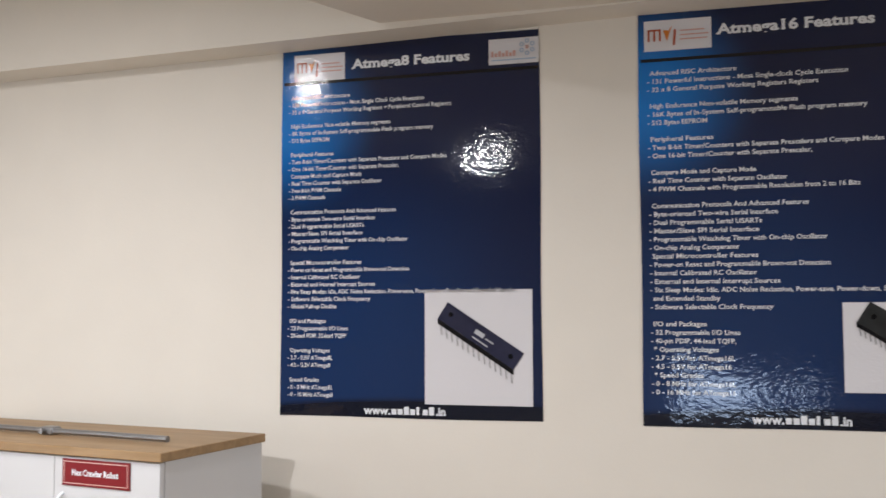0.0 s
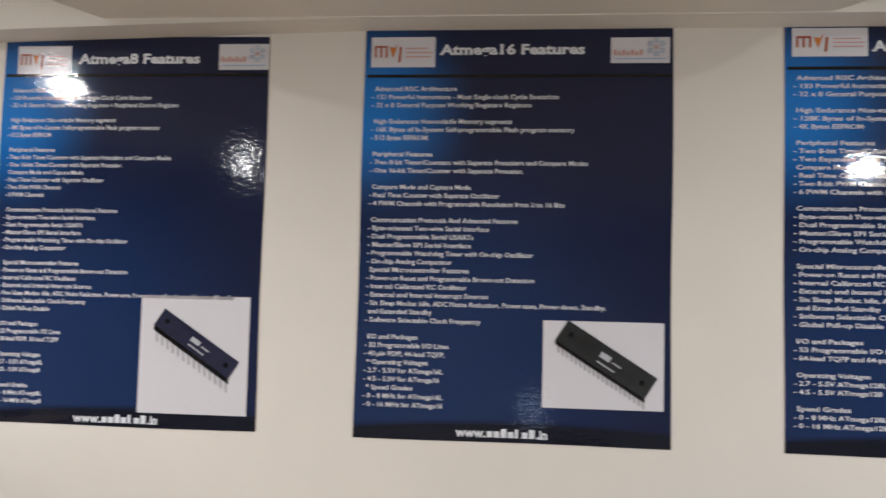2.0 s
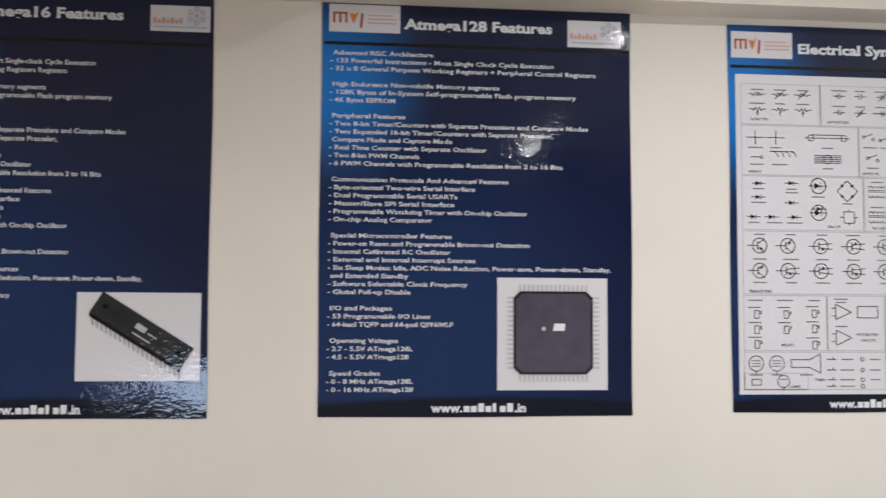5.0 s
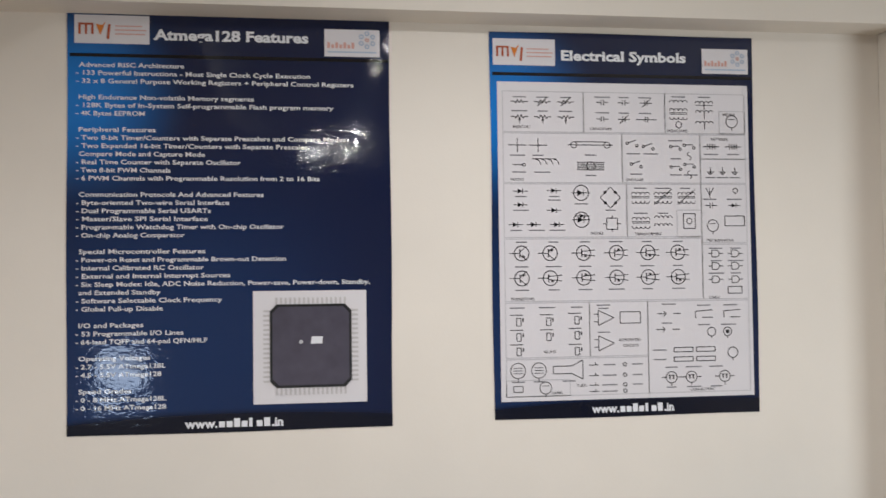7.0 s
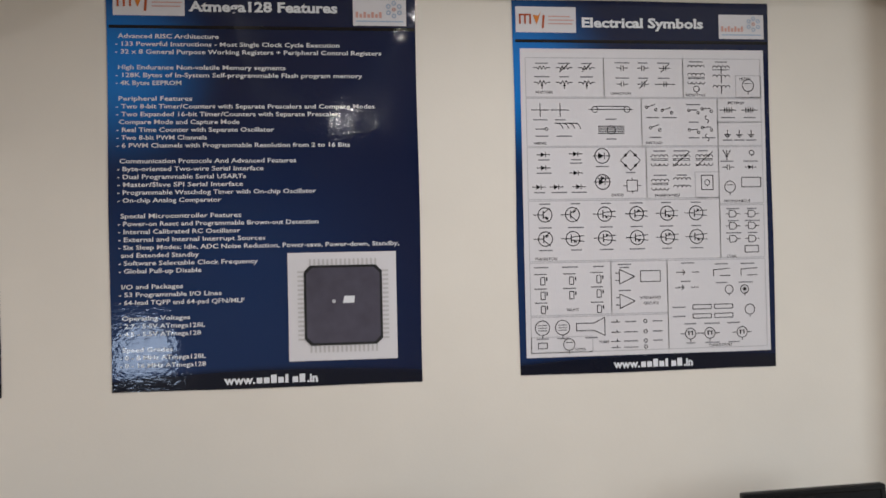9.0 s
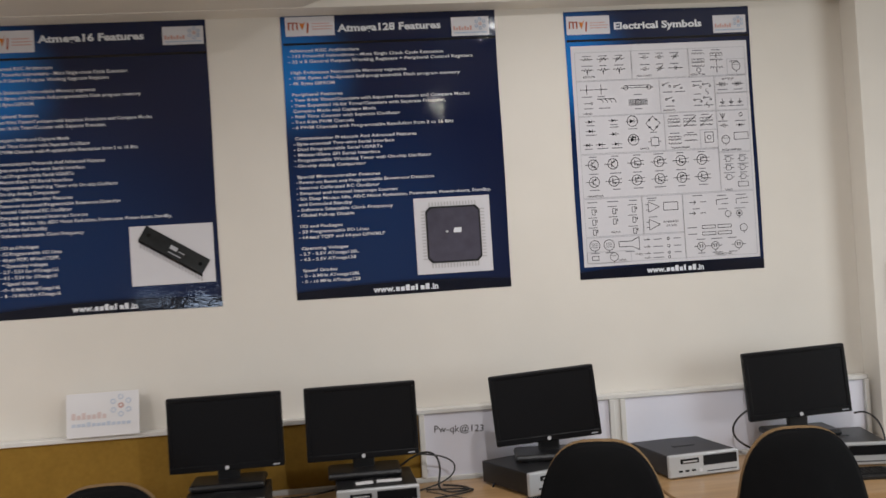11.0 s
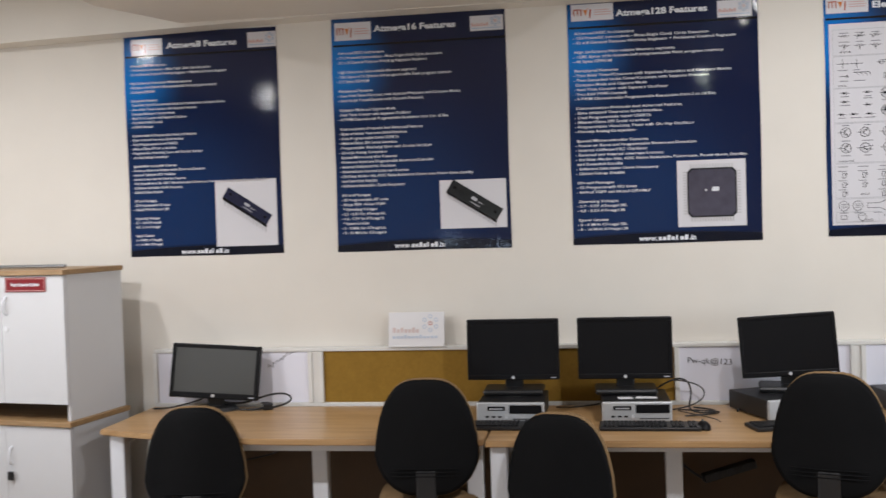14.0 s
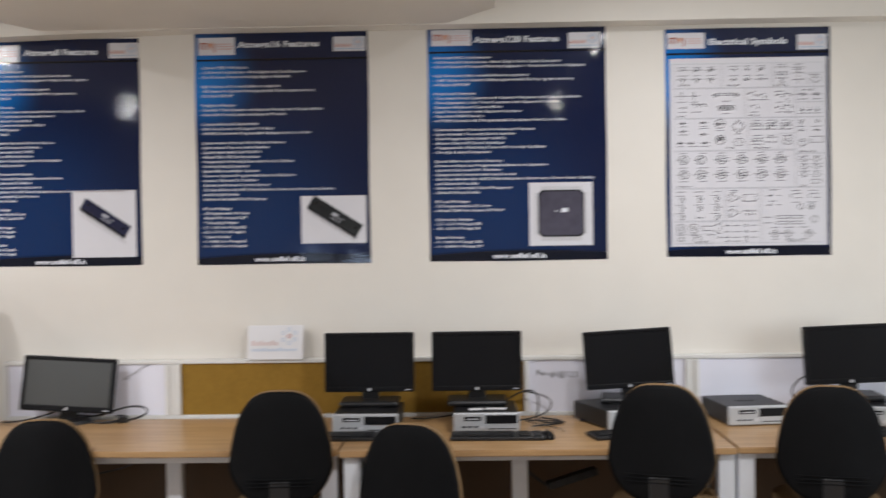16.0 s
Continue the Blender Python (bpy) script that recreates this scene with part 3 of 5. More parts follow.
def laminate(m, strength=1.0, rough=0.045):
    """Glossy film over a print: a fine orange peel, coarser waves and a few creases."""
    nt = m.node_tree
    b = nt.nodes["Principled BSDF"]
    b.inputs["Roughness"].default_value = rough
    b.inputs["Specular IOR Level"].default_value = 0.5
    geo = nt.nodes.new("ShaderNodeNewGeometry")
    mp = nt.nodes.new("ShaderNodeMapping")
    mp.inputs["Scale"].default_value = (0.85, 1, 1.15)
    nt.links.new(geo.outputs["Position"], mp.inputs["Vector"])
    total, swell = None, None
    for cx, cz, s, amount, rise in SCUFFS:
        d, q, e, g, a = (nt.nodes.new(k) for k in ("ShaderNodeVectorMath",) + ("ShaderNodeMath",) * 4)
        d.operation, q.operation, e.operation, g.operation, a.operation = "DISTANCE", "POWER", "MULTIPLY", "EXPONENT", "MULTIPLY_ADD"
        d.inputs[1].default_value = (cx, WALL, cz)
        q.inputs[1].default_value, e.inputs[1].default_value = 2.0, -1.0 / (s * s)
        a.inputs[1].default_value, a.inputs[2].default_value = amount, rough
        nt.links.new(geo.outputs["Position"], d.inputs[0])
        nt.links.new(d.outputs["Value"], q.inputs[0])
        nt.links.new(q.outputs[0], e.inputs[0])
        nt.links.new(e.outputs[0], g.inputs[0])
        nt.links.new(g.outputs[0], a.inputs[0])
        if total:
            nt.links.new(total.outputs[0], a.inputs[2])
        total = a
        lift = nt.nodes.new("ShaderNodeMath")
        lift.operation = "MULTIPLY_ADD"
        lift.inputs[1].default_value, lift.inputs[2].default_value = rise, 0.0
        nt.links.new(g.outputs[0], lift.inputs[0])
        if swell:
            nt.links.new(swell.outputs[0], lift.inputs[2])
        swell = lift
    nt.links.new(total.outputs[0], b.inputs["Roughness"])
    relief = nt.nodes.new("ShaderNodeMath")
    relief.operation = "MULTIPLY_ADD"
    relief.inputs[1].default_value, relief.inputs[2].default_value = 1.9, -0.05
    nt.links.new(total.outputs[0], relief.inputs[0])
    last = nt.nodes.new("ShaderNodeBump")
    last.inputs["Strength"].default_value, last.inputs["Distance"].default_value = 1.0, 1.0
    nt.links.new(swell.outputs[0], last.inputs["Height"])
    for sc, st, det in ((130, 0.20 * strength, 1.5), (48, 0.17 * strength, 2.0), (5, 0.02 * strength, 1.0)):
        n, bn = nt.nodes.new("ShaderNodeTexNoise"), nt.nodes.new("ShaderNodeBump")
        n.inputs["Scale"].default_value, n.inputs["Detail"].default_value = sc, det
        bn.inputs["Strength"].default_value, bn.inputs["Distance"].default_value = st, 0.35 / sc
        nt.links.new(mp.outputs[0], n.inputs["Vector"])
        nt.links.new(n.outputs["Fac"], bn.inputs["Height"])
        if sc > 40:
            nt.links.new(relief.outputs[0], bn.inputs["Strength"])
        nt.links.new(last.outputs[0], bn.inputs["Normal"])
        last = bn
    nt.links.new(last.outputs[0], b.inputs["Normal"])
    return m


def poster_print(h):
    """Navy print with a blue glow at its side and a near-black foot."""
    m = bpy.data.materials.new("navy_poster_print")
    m.use_nodes = True
    nt = m.node_tree
    b = nt.nodes["Principled BSDF"]
    co = nt.nodes.new("ShaderNodeTexCoord")

    def blob(at, scale, inner, outer):
        mp, g = nt.nodes.new("ShaderNodeMapping"), nt.nodes.new("ShaderNodeVectorMath")
        mp.vector_type = "POINT"
        mp.inputs["Location"].default_value = (-at[0] * scale[0], 0, -at[1] * scale[1])
        mp.inputs["Scale"].default_value = (scale[0], 0, scale[1])
        g.operation = "LENGTH"
        r = nt.nodes.new("ShaderNodeMapRange")
        r.interpolation_type = "SMOOTHERSTEP"
        r.inputs["From Min"].default_value, r.inputs["From Max"].default_value = inner, outer
        r.inputs["To Min"].default_value, r.inputs["To Max"].default_value = 1, 0
        nt.links.new(co.outputs["Object"], mp.inputs["Vector"])
        nt.links.new(mp.outputs[0], g.inputs[0])
        nt.links.new(g.outputs["Value"], r.inputs["Value"])
        return r.outputs[0]

    def blend(a, col, fac):
        x = nt.nodes.new("ShaderNodeMix")
        x.data_type = "RGBA"
        if isinstance(a, tuple):
            x.inputs[6].default_value = (*a, 1)
        else:
            nt.links.new(a, x.inputs[6])
        x.inputs[7].default_value = (*col, 1)
        nt.links.new(fac, x.inputs[0])
        return x.outputs[2]

    # bluer lower part: print gradient, with some reflected room light put into the colour
    c = blend((0.0052, 0.0105, 0.042), (0.0075, 0.027, 0.096), blob((0.25, h * 0.18), (0.9, 0.9), 0.05, 0.8))
    c = blend(c, (0.004, 0.17, 0.56), blob((0.02, h * 0.80), (1.0, 1.0), 0.0, 0.38))
    c = blend(c, (0.004, 0.006, 0.016), blob((0.5, -0.30), (0.25, 1.0), 0.345, 0.375))
    nt.links.new(c, b.inputs["Base Color"])
    return laminate(m)


for k in ("ink", "inkdark", "inkred", "inkorange", "inkpink", "inkblue", "inkgrey", "chip", "chipblue", "chipgrey"):
    laminate(M[k], 0.8, 0.06)
M["photo"] = laminate(material("photo_paper_white", (0.66, 0.65, 0.68), 0.2, vary=0.02), 0.8, 0.06)
M["captiongrey"] = laminate(material("grey_caption_print", (0.22, 0.22, 0.24), 0.3, vary=0.02), 0.8, 0.06)
M["rule"] = laminate(material("black_rule", (0.002, 0.002, 0.004), 0.2, vary=0.02))
M["cellline"] = laminate(material("pale_grey_line", (0.47, 0.47, 0.50), 0.3, vary=0.02), 0.8, 0.06)
M["legpale"] = laminate(material("pale_leg_print", (0.50, 0.49, 0.50), 0.3, vary=0.02), 0.8, 0.06)
M["pinmetal"] = material("printed_pin_grey", (0.30, 0.30, 0.31), 0.3, vary=0.2, scale=80)


def lettering(lines, bold=0.0):
    """One mesh of printed lines: (text, x, z, cap height, width or None)."""
    out = bmesh.new()
    for text, x, z, cap, width in lines:
        cu = bpy.data.curves.new("letters", "FONT")
        cu.body, cu.size, cu.fill_mode = text, cap / 0.70, "FRONT"
        cu.resolution_u, cu.offset = 2, bold * cap
        ob = new("letters", cu)
        dg = bpy.context.evaluated_depsgraph_get()
        me = bpy.data.meshes.new_from_object(ob.evaluated_get(dg))
        bpy.data.objects.remove(ob)
        bpy.data.curves.remove(cu)
        own = bmesh.new()
        own.from_mesh(me)
        bpy.data.meshes.remove(me)
        xs = [v.co.x for v in own.verts]
        f = width / max(1e-6, max(xs) - min(xs)) if width else 1.0
        for v in own.verts:
            v.co = Vector((x + (v.co.x - min(xs)) * f, 0, z - cap / 2 + v.co.y))
        out = merge(out, own)
    return out


def slab_serifs(bm, z, cap):
    """Adds slab feet and heads to the stems of a printed line centred on height z."""
    feet = []
    for level, way in ((z - cap / 2, 1), (z + cap / 2, -1)):
        for e in bm.edges:
            a, b = (v.co for v in e.verts)
            if len(e.link_faces) == 1 and abs(a.z - level) < cap * 0.06 and abs(b.z - level) < cap * 0.06 and cap * 0.08 < abs(a.x - b.x) < cap * 0.42:
                feet.append((min(a.x, b.x) - cap * 0.04, max(a.x, b.x) + cap * 0.04, level, level + way * cap * 0.13))
    for x0, x1, z0, z1 in feet:
        strip(bm, x0, x1, min(z0, z1), max(z0, z1), -0.0003)
    return bm


def strip(bm, x0, x1, z0, z1, y=0.0):
    return bm.faces.new([bm.verts.new(c) for c in ((x0, y, z0), (x1, y, z0), (x1, y, z1), (x0, y, z1))])


def poly(bm, pts, y=0.0):
    return bm.faces.new([bm.verts.new((x, y, z)) for x, z in pts])


def stroke(bm, p, q, t):
    d = Vector((q[0] - p[0], q[1] - p[1]))
    if d.length < 1e-7:
        return
    n = Vector((-d.y, d.x)).normalized() * t / 2
    poly(bm, [(p[0] + n.x, p[1] + n.y), (p[0] - n.x, p[1] - n.y), (q[0] - n.x, q[1] - n.y), (q[0] + n.x, q[1] + n.y)])


def ring(bm, x, z, r, t, seg=22, a0=0.0, a1=360.0):
    full = a1 - a0 >= 360
    pts = [(x + r * math.cos(radians(a0 + (a1 - a0) * i / seg)), z + r * math.sin(radians(a0 + (a1 - a0) * i / seg))) for i in range(seg + (0 if full else 1))]
    for i in range(seg):
        stroke(bm, pts[i], pts[(i + 1) % len(pts)], t)


def flat(name, bm, mat, parent, depth, label=""):
    """A printed layer `depth` in front of the sheet."""
    for f in bm.faces:
        f.normal_update()
        if f.normal.y > 0:
            f.normal_flip()
    bmesh.ops.translate(bm, vec=(0, -depth, 0), verts=bm.verts)
    me = bpy.data.meshes.new(name)
    bm.to_mesh(me)
    bm.free()
    me.materials.append(mat)
    ob = new(name, me)
    ob.parent = parent
    if label:
        ob["label"] = label
    return ob


def each(name, bm, mat, parent, depth):
    """Every printed stroke of bm as a part of its own."""
    for f in bm.faces:
        one = bmesh.new()
        one.faces.new([one.verts.new(v.co) for v in f.verts])
        flat(name, one, mat, parent, depth)
    bm.free()


def seal_card(p, x0, x1, z0, z1):
    """White logo card with a red-orange wordmark drawn as plain strokes."""
    bm = bmesh.new()
    strip(bm, x0, x1, z0, z1)
    card = flat("logo_card", bm, M["photo"], p, 0.0035, "white card with a red and orange mark")
    w, h = x1 - x0, z1 - z0
    bm, bo = bmesh.new(), bmesh.new()
    t = w * 0.03
    bx, bz, xh = x0 + w * 0.07, z0 + h * 0.32, h * 0.36
    for k in range(3):
        stroke(bm, (bx + k * w * 0.085, bz), (bx + k * w * 0.085, bz + xh), t)
    stroke(bm, (bx - t / 2, bz + xh), (bx + w * 0.17 + t / 2, bz + xh), t * 0.9)
    poly(bo, [(bx + w * 0.215, bz + xh), (bx + w * 0.275, bz - t * 0.4), (bx + w * 0.35, bz + xh * 1.35), (bx + w * 0.30, bz + xh * 0.9)])
    stroke(bm, (bx + w * 0.395, bz + xh), (bx + w * 0.375, bz - h * 0.16), t * 1.15)
    each("mark", bm, M["inkred"], card, 0.005)
    each("mark", bo, M["inkorange"], card, 0.005)
    bm = bmesh.new()
    for k, l in enumerate((0.36, 0.42, 0.40)):
        strip(bm, x0 + w * 0.54, x0 + w * (0.54 + l), z0 + h * (0.60 - 0.14 * k), z0 + h * (0.645 - 0.14 * k))
    each("small_print", bm, M["inkpink"], card, 0.005)


def dots_card(p, x0, x1, z0, z1):
    """White logo card with a pale red bar and a ring of blue dots."""
    bm = bmesh.new()
    strip(bm, x0, x1, z0, z1)
    card = flat("logo_card", bm, M["photo"], p, 0.0035, "white card with a ring of pale blue dots")
    w, h = x1 - x0, z1 - z0
    bm = bmesh.new()
    for k in range(7):
        strip(bm, x0 + w * (0.05 + 0.073 * k), x0 + w * (0.10 + 0.073 * k), z0 + h * 0.30, z0 + h * (0.52 if k in (0, 2, 4, 6) else 0.44))
    each("mark", bm, M["inkpink"], card, 0.005)
    bm, cx, cz, r = bmesh.new(), x0 + w * 0.77, z0 + h * 0.62, w * 0.12
    for k in range(6):
        a = radians(30 + 60 * k)
        dot = bmesh.new()
        ring(dot, cx + r * math.cos(a), cz + r * math.sin(a), w * 0.035, w * 0.022, 10)
        flat("dot", dot, M["inkblue"], card, 0.005)
    strip(bm, x0 + w * 0.06, x0 + w * 0.94, z0 + h * 0.14, z0 + h * 0.19)
    flat("mark", bm, M["inkblue"], card, 0.005)
    bm = bmesh.new()
    ring(bm, cx, cz, w * 0.028, w * 0.022, 10)
    flat("mark", bm, M["inkpink"], card, 0.0055)


def web_bar(p, x0, x1, z):
    """The address at the poster's foot; the name in it is plain bars."""
    w = x1 - x0
    for text, a, b in (("www.", 0.0, 0.33), (".in", 0.885, 1.0)):
        tagged(flat("web_address", slab_serifs(lettering([(text, x0 + w * a, z, 0.026, w * (b - a))], 0.05), z, 0.026), M["ink"], p, 0.0035, "bold white lettering"), kind="stuff")
    step = w * 0.535 / 7
    for k in range(7):
        bm = bmesh.new()
        strip(bm, x0 + w * 0.345 + step * k, x0 + w * 0.345 + step * (k + (0.45 if k == 4 else 0.8)), z - 0.013, z + (0.013 if k in (2, 4, 6) else 0.005))
        flat("bar", bm, M["ink"], p, 0.0035)


def dip_chip(p, x0, x1, z0, z1, ax, az, bx, bz, wide, mat, pins, side):
    """Printed picture of a long chip lying slantwise with its legs."""
    bm = bmesh.new()
    strip(bm, x0, x1, z0, z1)
    pic = flat("picture", bm, M["photo"], p, 0.0035, "printed picture of a microchip on white")
    w, h = x1 - x0, z1 - z0
    P = lambda u, v: (x0 + u * w, z0 + v * h)
    a, b = Vector(P(ax, az)), Vector(P(bx, bz))
    d = (b - a).normalized()
    n = Vector((-d.y, d.x)) * wide
    for k in range(pins):
        q = a + (b - a) * ((k + 0.5) / pins) - n * 0.55
        one = bmesh.new()
        stroke(one, q, q + Vector((0.004, -h * 0.13)), w * 0.012)
        flat("chip_leg", one, M["pinmetal"], pic, 0.005)
    chip = bmesh.new()
    poly(chip, [tuple(a + n), tuple(a - n * 0.55), tuple(b - n * 0.55), tuple(b + n)])
    body = flat("chip", chip, M[mat], pic, 0.006, "dark microchip body")
    edge = bmesh.new()
    drop = Vector((0, -h * 0.045))
    poly(edge, [tuple(a - n * 0.55), tuple(a - n * 0.55 + drop), tuple(b - n * 0.55 + drop), tuple(b - n * 0.55)])
    flat("edge", edge, M["rule"], body, 0.0064)
    mk = bmesh.new()
    m = (a + b) / 2 + n * 0.25
    poly(mk, [tuple(m - d * 0.022 + n * 0.25), tuple(m - d * 0.022 - n * 0.12), tuple(m + d * 0.012 - n * 0.12), tuple(m + d * 0.012 + n * 0.25)])
    stroke(mk, tuple(m + d * 0.02), tuple(m + d * 0.05), 0.004)
    stroke(mk, tuple(m - d * 0.02 - n * 0.45), tuple(m + d * 0.04 - n * 0.45), 0.004)
    each("marking", mk, M["inkgrey"], body, 0.007)
    for q in (a + d * 0.03 + n * 0.3, b - d * 0.03 + n * 0.2):
        hole = bmesh.new()
        ring(hole, q.x, q.y, 0.005, 0.006, 12)
        flat("dimple", hole, M["rule"], body, 0.007)


def square_chip(p, x0, x1, z0, z1, c0, c1, d0, d1):
    bm = bmesh.new()
    strip(bm, x0, x1, z0, z1)
    pic = flat("picture", bm, M["photo"], p, 0.0035, "printed picture of a square microchip on white")
    for k in range(16):
        u = c0 + 0.02 + (c1 - c0 - 0.04) * k / 15
        v = d0 + 0.02 + (d1 - d0 - 0.04) * k / 15
        for box4 in ((u - 0.003, u + 0.003, d0 - 0.022, d0), (u - 0.003, u + 0.003, d1, d1 + 0.02), (c0 - 0.02, c0, v - 0.003, v + 0.003), (c1, c1 + 0.02, v - 0.003, v + 0.003)):
            one = bmesh.new()
            strip(one, *box4)
            flat("chip_leg", one, M["legpale"], pic, 0.005)
    e = bmesh.new()
    k = 0.02
    out = [(c0 + k, d0), (c1 - k, d0), (c1, d0 + k), (c1, d1 - k), (c1 - k, d1), (c0 + k, d1), (c0, d1 - k), (c0, d0 + k)]
    poly(e, out)
    rim = flat("chip_edge", e, M["chip"], pic, 0.006)
    f = bmesh.new()
    cx, cz = (c0 + c1) / 2, (d0 + d1) / 2
    poly(f, [(cx + (x - cx) * 0.94, cz + (z - cz) * 0.94) for x, z in out])
    flat("chip", f, M["chipgrey"], pic, 0.007, "dark grey microchip face")
    mk = bmesh.new()
    poly(mk, [(cx - 0.002, cz + 0.006), (cx + 0.034, cz + 0.006), (cx + 0.036, cz + 0.028), (cx + 0.003, cz + 0.028)])
    ring(mk, cx - 0.030, cz + 0.012, 0.004, 0.004, 8)
    each("marking", mk, M["ink"], pic, 0.008)


COMM = ["Communication Protocols And Advanced Features", "- Byte-oriented Two-wire Serial Interface", "- Dual Programmable Serial USARTs",
        "- Master/Slave SPI Serial Interface", "- Programmable Watchdog Timer with On-chip Oscillator", "- On-chip Analog Comparator"]
SPEC = [" Special Microcontroller Features", "- Power-on Reset and Programmable Brown-out Detection", "- Internal Calibrated RC Oscillator",
        "- External and Internal Interrupt Sources"]
MODES = "Sleep Modes: Idle, ADC Noise Reduction, Power-save, Power-down, Standby"
TEXT = [
    [["Advanced RISC Architecture", "- 130 Powerful Instructions - Most Single Clock Cycle Execution", "- 32 x 8 General Purpose Working Registers + Peripheral Control Registers"],
     ["High Endurance Non-volatile Memory segments", "- 8K Bytes of In-System Self-programmable Flash program memory", "- 512 Bytes EEPROM"],
     ["Peripheral Features", "- Two 8-bit Timer/Counters with Separate Prescalers and Compare Modes", "- One 16-bit Timer/Counter with Separate Prescaler,",
      "Compare Mode and Capture Mode", "- Real Time Counter with Separate Oscillator", "- Two 8-bit PWM Channels", "- 3 PWM Channels"],
     COMM, SPEC + ["- Five " + MODES + ", and Extended Standby", "- Software Selectable Clock Frequency", "- Global Pull-up Disable"],
     ["I/O and Packages", "- 23 Programmable I/O Lines", "- 28-lead PDIP, 32-lead TQFP"],
     ["Operating Voltages", "- 2.7 - 5.5V ATmega8L", "- 4.5 - 5.5V ATmega8"], ["Speed Grades", "- 0 - 8 MHz ATmega8L", "- 0 - 16 MHz ATmega8"]],
    [["Advanced RISC Architecture", "- 131 Powerful Instructions - Most Single-clock Cycle Execution", "- 32 x 8 General Purpose Working Registers Registers"],
     ["High Endurance Non-volatile Memory segments", "- 16K Bytes of In-System Self-programmable Flash program memory", "- 512 Bytes EEPROM"],
     ["Peripheral Features", "- Two 8-bit Timer/Counters with Separate Prescalers and Compare Modes", "- One 16-bit Timer/Counter with Separate Prescaler,"],
     ["Compare Mode and Capture Mode", "- Real Time Counter with Separate Oscillator", "- 4 PWM Channels with Programmable Resolution from 2 to 16 Bits"],
     COMM + SPEC + ["- Six " + MODES + ",", "and Extended Standby", "- Software Selectable Clock Frequency"],
     ["I/O and Packages", "- 32 Programmable I/O Lines", "- 40-pin PDIP, 44-lead TQFP,", "* Operating Voltages", "- 2.7 - 5.5V for ATmega16L", "- 4.5 - 5.5V for ATmega16",
      "* Speed Grades", "- 0 - 8 MHz for ATmega16L", "- 0 - 16 MHz for ATmega16"]],
    [["Advanced RISC Architecture", "- 133 Powerful Instructions - Most Single Clock Cycle Execution", "- 32 x 8 General Purpose Working Registers + Peripheral Control Registers"],
     ["High Endurance Non-volatile Memory segments", "- 128K Bytes of In-System Self-programmable Flash program memory", "- 4K Bytes EEPROM"],
     ["Peripheral Features", "- Two 8-bit Timer/Counters with Separate Prescalers and Compare Modes", "- Two Expanded 16-bit Timer/Counters with Separate Prescaler,",
      "Compare Mode and Capture Mode", "- Real Time Counter with Separate Oscillator", "- Two 8-bit PWM Channels", "- 6 PWM Channels with Programmable Resolution from 2 to 16 Bits"],
     COMM, SPEC + ["- Six " + MODES + ",", "and Extended Standby", "- Software Selectable Clock Frequency", "- Global Pull-up Disable"],
     ["I/O and Packages", "- 53 Programmable I/O Lines", "- 64-lead TQFP and 64-pad QFN/MLF"],
     ["Operating Voltages", "- 2.7 - 5.5V ATmega128L", "- 4.5 - 5.5V ATmega128"], ["Speed Grades", "- 0 - 8 MHz ATmega128L", "- 0 - 16 MHz ATmega128"]],
]
# left, foot, width, height; first and last line's height; letter width against the natural one
POSTERS = [(-1.200, 1.589, 0.887, 1.240, 1.068, 0.070, 0.431), (-0.004, 1.586, 0.945, 1.263, 1.074, 0.102, 0.520),
           (1.265, 1.587, 0.963, 1.262, 1.104, 0.082, 0.622), (2.547, 1.595, 0.881, 1.228, 0, 0, 0)]
LABELS = ["glossy navy poster with white text and a chip picture", "glossy navy poster with white text and a slanted black chip",
          "glossy navy poster with white text and a square grey chip", "navy poster with a white chart of circuit symbols"]
HEADS = [("Atmega8 Features", 0.253, 0.660, 1.171), ("Atmega16 Features", 0.235, 0.680, 1.197), ("Atmega128 Features", 0.251, 0.713, 1.199), ("Electrical Symbols", 0.233, 0.652, 1.156)]
SEALS = [(0.045, 0.228, 1.122, 1.214), (0.019, 0.220, 1.142, 1.237), (0.021, 0.238, 1.168, 1.254), (0.010, 0.213, 1.121, 1.206)]
DOTS = [(0.723, 0.886, 1.133, 1.216), (0.758, 0.934, 1.152, 1.231), (0.762, 0.933, 1.144, 1.229), (0.707, 0.866, 1.106, 1.188)]
WEBS = [(0.297, 0.574, 0.024), (0.312, 0.586, 0.028), (0.339, 0.629, 0.027), (0.314, 0.586, 0.027)]
RULES = [1.117, 1.114, 1.133, 1.093]


def sheet_mesh(w, h, seed):
    """A thin sheet with slightly wavy edges and lifted corners."""
    bm, n, m = bmesh.new(), 18, 24
    rnd = random.Random(seed)
    ph = [rnd.uniform(0, 6.28) for _ in range(4)]
    for back in (0, 1):
        grid = []
        for j in range(m + 1):
            row = []
            for i in range(n + 1):
                u, v = i / n, j / m
                x = u * w + 0.0016 * math.sin(v * 9 + ph[0]) * (2 * u - 1)
                z = v * h + 0.0012 * math.sin(u * 7 + ph[1]) * (2 * v - 1)
                row.append(bm.verts.new((x, -0.002 if not back else -0.0005, z)))
            grid.append(row)
        for j in range(m):
            for i in range(n):
                q = (grid[j][i], grid[j][i + 1], grid[j + 1][i + 1], grid[j + 1][i])
                bm.faces.new(q if not back else q[::-1])
    return bm


